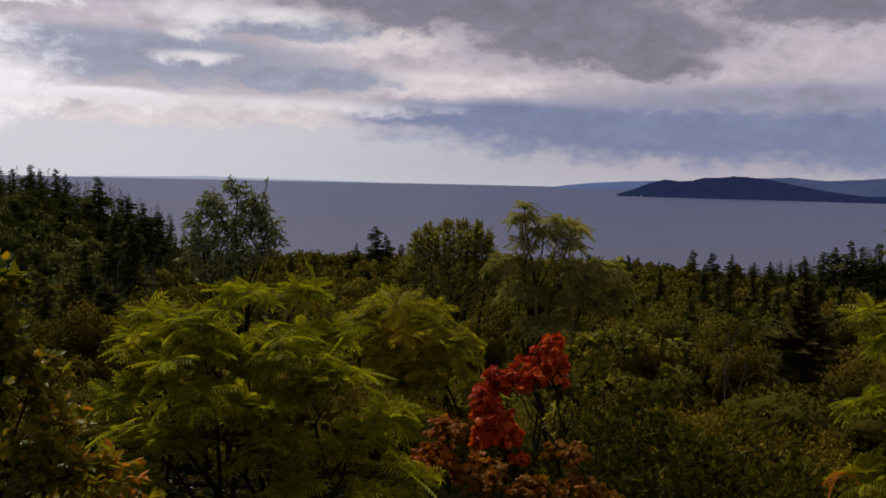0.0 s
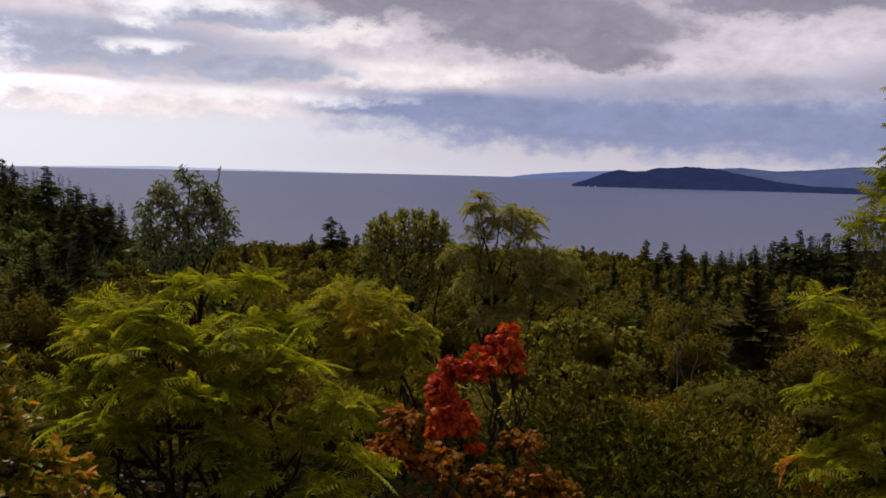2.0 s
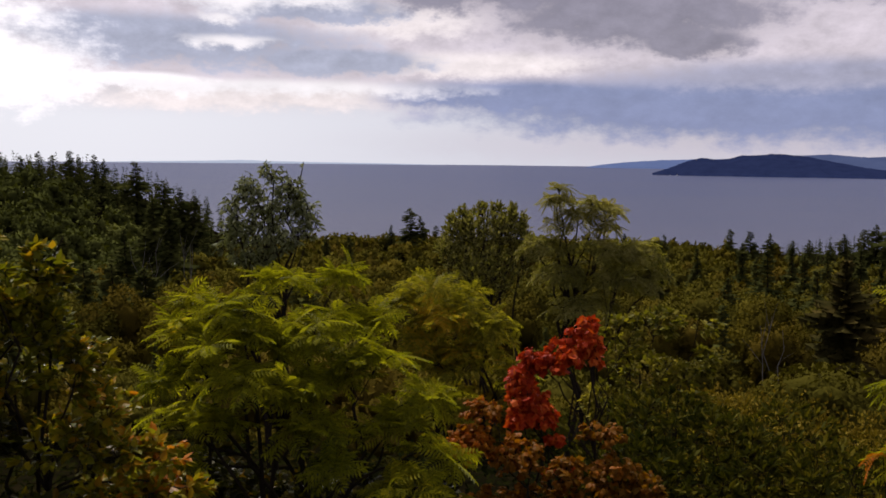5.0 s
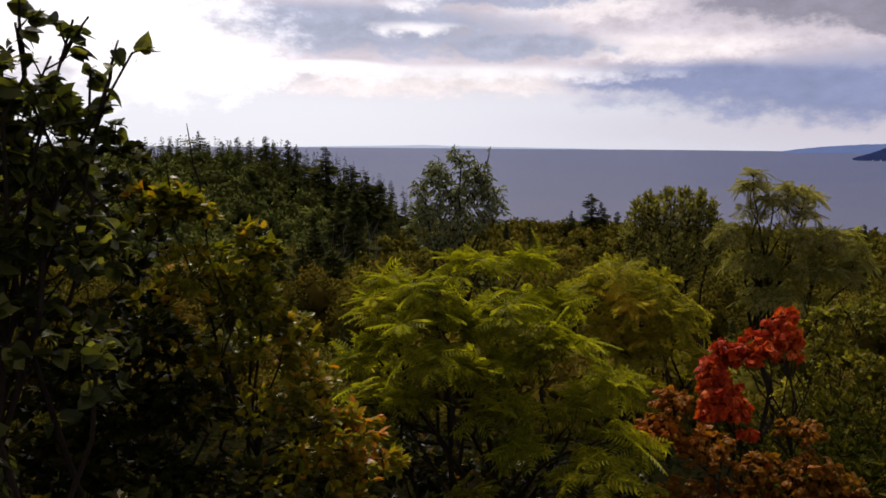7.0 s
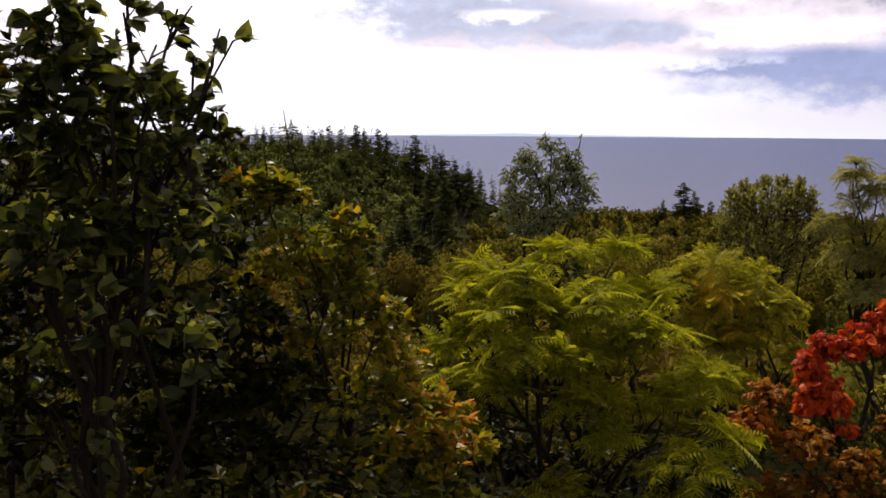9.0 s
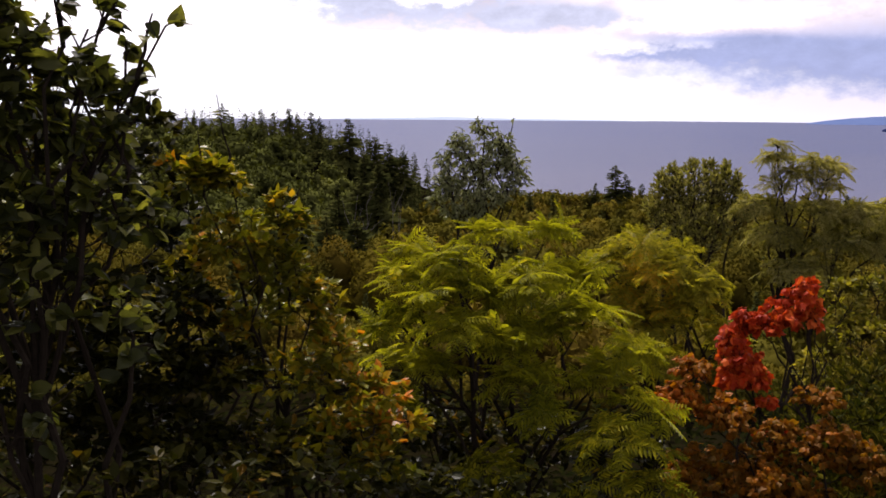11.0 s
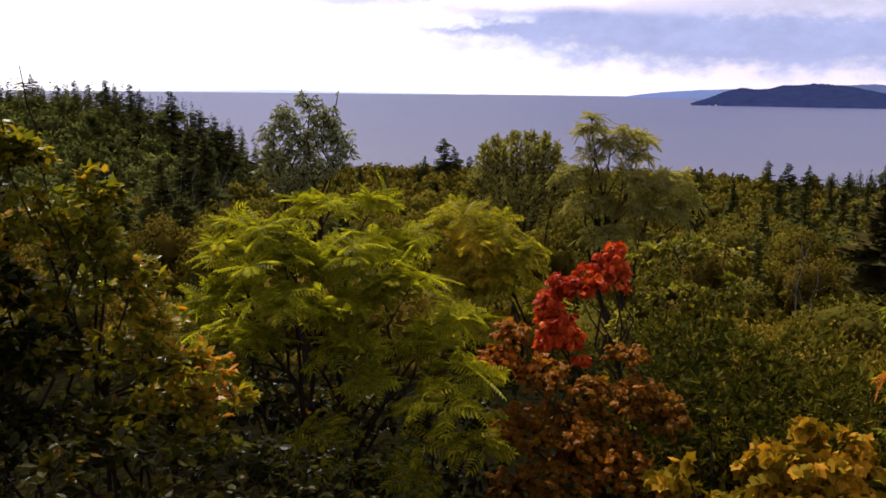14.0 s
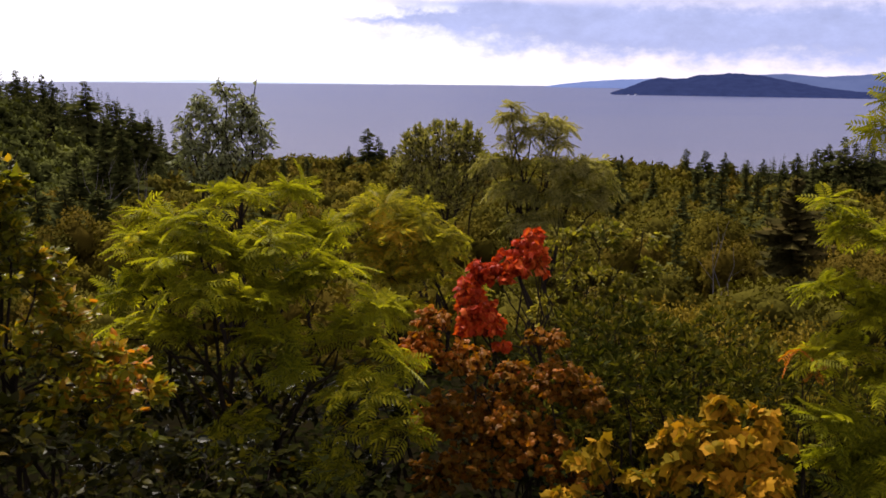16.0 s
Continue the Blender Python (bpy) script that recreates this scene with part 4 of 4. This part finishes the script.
woody("hazel_bush", "green hazel undergrowth below the poplar stems, shade in its colour", "shrub",
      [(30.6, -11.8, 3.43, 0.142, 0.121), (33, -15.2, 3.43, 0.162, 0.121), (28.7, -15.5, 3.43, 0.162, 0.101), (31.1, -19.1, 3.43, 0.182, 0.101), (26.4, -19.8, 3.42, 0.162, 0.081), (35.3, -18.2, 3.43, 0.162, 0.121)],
      "ovate", 0.05, 420, 6, HAZEL_SHADED, hang=0.15, flat=0.8, seed=43, stems=6, thick=0.009)
woody("hazel_bush", "low grey-green hazel shoots, deep shade in their colour", "shrub",
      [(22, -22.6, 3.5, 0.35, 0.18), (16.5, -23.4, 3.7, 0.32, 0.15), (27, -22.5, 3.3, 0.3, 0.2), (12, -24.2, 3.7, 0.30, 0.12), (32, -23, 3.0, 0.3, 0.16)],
      "ovate", 0.052, 230, 6, HAZEL_SHADED, hang=0.25, flat=0.7, seed=38, stems=5, thick=0.008)
# fills the black gap under the rowan: dark leaves stand in for shade
woody("hazel_bush", "low hazel leaves under the large rowan shrub, shade in their colour", "shrub",
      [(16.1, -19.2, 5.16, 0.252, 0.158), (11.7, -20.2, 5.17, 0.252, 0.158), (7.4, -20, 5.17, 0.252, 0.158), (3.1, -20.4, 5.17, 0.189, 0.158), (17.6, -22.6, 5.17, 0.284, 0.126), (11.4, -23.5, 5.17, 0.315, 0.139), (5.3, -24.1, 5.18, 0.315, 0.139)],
      "ovate", 0.055, 620, 6, HAZEL_SHADED, hang=0.15, flat=0.8, seed=44, stems=7, thick=0.008)
woody("rowan_sapling", "low rowan sapling in the shade of the large shrub", "shrub",
      [(11.3, -21.9, 4.47, 0.164, 0.066), (6.6, -24.1, 4.47, 0.137, 0.055), (3.3, -19.5, 4.47, 0.137, 0.066), (1.5, -22.2, 4.48, 0.126, 0.071), (4.4, -21.9, 4.47, 0.109, 0.055, 0.6)],
      "pinnate", 0.16, 26, 5, ROWAN_GREEN, hang=0.10, flat=1.2, rosette=True, singles=80, seed=28, stems=5, thick=0.01)
woody("rowan_sapling", "small red-brown rowan spray beside the tall shrub", "shrub",
      [(-23.6, -15.9, 4.05, 0.04, 0.025), (-24.8, -16.6, 4.05, 0.03, 0.02)],
      "pinnate", 0.085, 3, 4, BRONZE, hang=0.3, flat=1.0, rosette=True, singles=12, seed=36, stems=2, thick=0.006, foot=(1.75, 3.65))
woody("willow_bush", "dark green low willow bush among the weeds", "shrub",
      [(-11.5, -15.6, 6.3, 0.36, 0.22), (-14.6, -16.4, 6.1, 0.40, 0.22), (-18.4, -15.4, 6.5, 0.34, 0.18), (-9.8, -18.4, 5.7, 0.34, 0.24), (-13.2, -19.4, 5.5, 0.40, 0.20), (-17.6, -18.4, 5.7, 0.36, 0.20), (-21.5, -17.5, 5.8, 0.32, 0.20)],
      "slim", 0.07, 620, 7, WILLOW, hang=-0.5, flat=0.3, seed=37, stems=7, thick=0.010)
woody("red_maple", "young maple with bright red autumn leaves", "shrub",
      [(-7, -9.6, 5.38, 0.052, 0.039), (-6.8, -10.5, 5.38, 0.085, 0.065), (-5.9, -11.4, 5.38, 0.111, 0.079), (-4.8, -12, 5.38, 0.092, 0.059), (-3.7, -11.8, 5.38, 0.065, 0.052), (-3.1, -13, 5.38, 0.079, 0.085), (-3.4, -14.2, 5.38, 0.105, 0.092), (-4, -15.2, 5.38, 0.118, 0.085), (-2.9, -15.4, 5.38, 0.052, 0.052), (-5.2, -16.6, 5.38, 0.052, 0.033), (-5.6, -18.3, 5.38, 0.079, 0.033, 0.6), (-7.5, -11.4, 5.38, 0.039, 0.065, 0.8)],
      "maple", 0.046, 360, 5, RED, hang=1.3, flat=0.2, singles=200, seed=29, stems=4, thick=0.012, foot=(0.75, 5.3), shell=(0.15, 1.25), lowest=-0.9)
woody("bronze_maple", "bronze and orange-brown maple undergrowth", "shrub",
      [(-0.8, -15.1, 5.07, 0.118, 0.062, 0.8), (-0, -16.9, 5.07, 0.124, 0.105), (-2.8, -17.7, 5.08, 0.155, 0.105), (-5.9, -18.3, 5.08, 0.111, 0.068), (-8, -16.1, 5.08, 0.111, 0.062, 0.8), (-8.8, -18.5, 5.09, 0.173, 0.111), (-5, -20.5, 5.08, 0.235, 0.118), (-1.6, -21, 5.08, 0.186, 0.13), (-10.8, -19.6, 5.09, 0.124, 0.099), (-7.8, -22.3, 5.09, 0.235, 0.118), (-4.4, -23.6, 5.08, 0.216, 0.13), (-9.9, -24.1, 5.09, 0.186, 0.099), (-0.9, -24.5, 5.08, 0.124, 0.124)],
      "maple", 0.036, 1450, 6, BRONZE, hang=0.9, flat=0.5, singles=150, seed=30, stems=6, thick=0.012, shell=(0.15, 1.15), lowest=-0.9)
woody("yellow_maple", "low maple with yellow and gold drooping leaves", "shrub",
      [(-19.5, -19.6, 3.65, 0.045, 0.049), (-21.8, -19.8, 3.66, 0.054, 0.04), (-16.9, -20.9, 3.65, 0.076, 0.027), (-19.4, -21.3, 3.65, 0.103, 0.049), (-22.1, -21.3, 3.66, 0.098, 0.054), (-16.7, -22.4, 3.65, 0.089, 0.049), (-18.2, -23.6, 3.65, 0.134, 0.058), (-21.9, -23.4, 3.66, 0.134, 0.067), (-12.1, -22.5, 3.64, 0.036, 0.027), (-11, -23.5, 3.64, 0.058, 0.027, 0.8), (-12.9, -24.1, 3.65, 0.058, 0.045, 0.8), (-9.7, -25.4, 3.64, 0.067, 0.027, 0.8), (-14.7, -24.3, 3.65, 0.067, 0.04)],
      "maple", 0.054, 300, 6, GOLD, hang=1.1, flat=0.25, singles=250, seed=31, stems=6, thick=0.010, clump=0.4)
woody("rowan_shrub", "tall yellow-green rowan shrub beside the lookout", "shrub",
      [(-29.2, 7.5, 4.3, 0.04, 0.1, 1.2), (-29, 4.3, 4.3, 0.075, 0.075), (-29, 1.5, 4.31, 0.09, 0.085), (-27.7, -1.1, 4.31, 0.1, 0.085), (-29.7, -2, 4.31, 0.125, 0.125), (-27.2, -3.1, 4.31, 0.075, 0.05), (-24.6, -7.1, 4.11, 0.05, 0.03), (-25.9, -8.4, 4.11, 0.085, 0.05), (-27.9, -9.7, 4.11, 0.125, 0.1), (-25.5, -12.4, 4.11, 0.11, 0.08), (-28.5, -13.2, 4.11, 0.14, 0.115), (-24.2, -16.3, 4.11, 0.045, 0.022), (-25.9, -15.9, 4.11, 0.135, 0.07), (-28.7, -17.2, 4.12, 0.165, 0.13), (-25.7, -19.4, 4.11, 0.115, 0.085), (-26.2, -22.4, 4.11, 0.14, 0.11), (-29.5, -21.2, 4.12, 0.15, 0.125)],
      "pinnate", 0.115, 190, 7, ROWAN, hang=0.0, flat=1.2, rosette=True, tilt=0.3, clump=0.25, singles=220, seed=32, stems=7, thick=0.011, foot=(2.05, 3.75), lowest=-0.3, face=0.6)


def bare(name, label, tips, foot, bark, thick, seed, forks=4):
    """A leafless shrub or snag: stems to the tips, with thin forks."""
    rng = np.random.default_rng(seed)
    root = np.array([foot[0], foot[1], float(ground_at(*foot)) - 0.05])
    thing = new(name)
    thing.location = root
    tagged(thing, label, "dead wood")
    for q in tips:
        tip = np.array(polar(*q))
        p = bent(root, tip, rng, 0.07, 8)
        v, f = tube(p - root, np.linspace(thick, thick * 0.2, 8), 6)
        stem = part("stem", build("stem", v, f), bark, thing)
        size = np.linalg.norm(tip - root)
        for k in range(forks):
            a = p[rng.integers(3, 7)]
            end = a + (tip - root) / size * size * rng.uniform(0.10, 0.22) + rng.normal(0, 0.07 * size, 3)
            v, f = tube(bent(a, end, rng, 0.05, 4) - root, np.linspace(thick * 0.35, thick * 0.1, 4), 4)
            part("fork", build("fork", v, f), bark, stem)
    return thing


bare("bare_shrub", "leafless shrub with thin grey-brown slanting branches", [(-8.5, -7.6, 7.2), (-10.2, -8.2, 7.2), (-11.3, -9.5, 7.2), (-9.5, -10.5, 7.1), (-12.3, -11.2, 7.2)], (0.75, 7.0), BARK, 0.008, 71, 4)
bare("dead_tree", "grey dead snag with broken limbs", [(-17.4, -9.0, 36), (-16.8, -9.6, 36), (-18.0, -9.8, 36)], (10.7, 34.0), GREY_BARK, 0.035, 72, 4)
bare("dead_tree", "pale dead trunks standing among the valley woods", [(18.6, -5.0, 95), (19.4, -5.2, 95), (20.3, -5.4, 95)], (-31.5, 89.0), GREY_BARK, 0.07, 73, 6)
bare("dead_tree", "thin dead stem leaning over the bushes", [(16.8, -5.4, 80), (17.3, -5.6, 80)], (-23.5, 76.0), GREY_BARK, 0.06, 74, 5)

# weeds and low growth on the shelf beyond the shrubs
rng = np.random.default_rng(51)
weeds, stalks = Heap(), Heap()
for i in range(2600):
    a, d = rng.uniform(-28, -6.5), 6.2 + 11 * rng.random() ** 1.2
    x, y = -math.sin(radians(a)) * d, math.cos(radians(a)) * d
    z = float(ground_at(x, y))
    lush = noise.noise((x * 0.55, y * 0.55, 8.0))
    h = rng.uniform(0.45, 0.85) * (1.0 + 0.75 * lush)
    lean = rng.normal(0, 0.16, 2)
    top = np.array([x + lean[0], y + lean[1], z + h])
    stalks.add(*tube([(x, y, z), top], [0.005, 0.002], 3))
    n = 18
    t = rng.uniform(0.2, 1.0, n)
    p = np.array([x, y, z]) + (top - (x, y, z)) * t[:, None] + rng.normal(0, 0.02, (n, 3))
    ang = rng.random(n) * 6.283
    axis = np.column_stack([np.cos(ang), np.sin(ang), rng.uniform(-0.6, 1.6, n)])
    weeds.add(*spread(LEAVES["slim" if d < 8 else "diamond"], p, frames_along(axis, rng.normal(0, 0.8, (n, 3)) + (0, 0, 0.7)), rng.uniform(0.05, 0.13, n) * (1.3 - t * 0.6)))
heads = Heap()
for i in range(700):
    a, d = rng.uniform(-24, -10), rng.uniform(9.5, 15.5)
    x, y = -math.sin(radians(a)) * d, math.cos(radians(a)) * d
    z = float(ground_at(x, y)) + rng.uniform(0.5, 1.1) * (0.95 + 0.5 * noise.noise((x * 0.55, y * 0.55, 8.0)))
    n = 9
    p = np.array([x, y, z]) + rng.normal(0, 0.035, (n, 3)) * (1, 1, 2.0)
    heads.add(*spread(LEAVES["diamond"], p, frames_along(rng.normal(0, 0.6, (n, 3)) + (0, 0, 0.8), rng.normal(0, 1, (n, 3))), rng.uniform(0.035, 0.075, n)))
tagged(part("seed_heads", heads.mesh("seed_heads"), SEED), "yellowed flower and seed heads above the weeds", "weeds", kind="stuff")
tagged(part("weeds", weeds.mesh("weeds"), WEED), "tall green weeds with yellowed tops on the slope", "weeds", kind="stuff")
tagged(part("weed_stalks", stalks.mesh("weed_stalks"), BARK), "thin brown stalks of the tall weeds", "weeds", kind="stuff")

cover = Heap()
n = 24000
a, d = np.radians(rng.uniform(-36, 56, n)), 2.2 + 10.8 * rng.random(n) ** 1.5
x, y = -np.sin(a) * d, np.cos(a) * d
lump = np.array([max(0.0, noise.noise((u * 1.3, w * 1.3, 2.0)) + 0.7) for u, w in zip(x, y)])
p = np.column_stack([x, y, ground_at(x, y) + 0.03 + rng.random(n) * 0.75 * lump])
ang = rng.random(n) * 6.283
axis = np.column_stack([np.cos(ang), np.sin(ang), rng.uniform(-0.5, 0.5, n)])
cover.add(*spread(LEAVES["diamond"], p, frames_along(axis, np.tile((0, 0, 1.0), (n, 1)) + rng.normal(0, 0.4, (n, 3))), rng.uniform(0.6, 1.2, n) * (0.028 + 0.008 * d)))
tagged(part("undergrowth", cover.mesh("undergrowth"), LITTER_SHADED), "low undergrowth covering the ground between shrubs, shade in its colour", "undergrowth", kind="stuff")
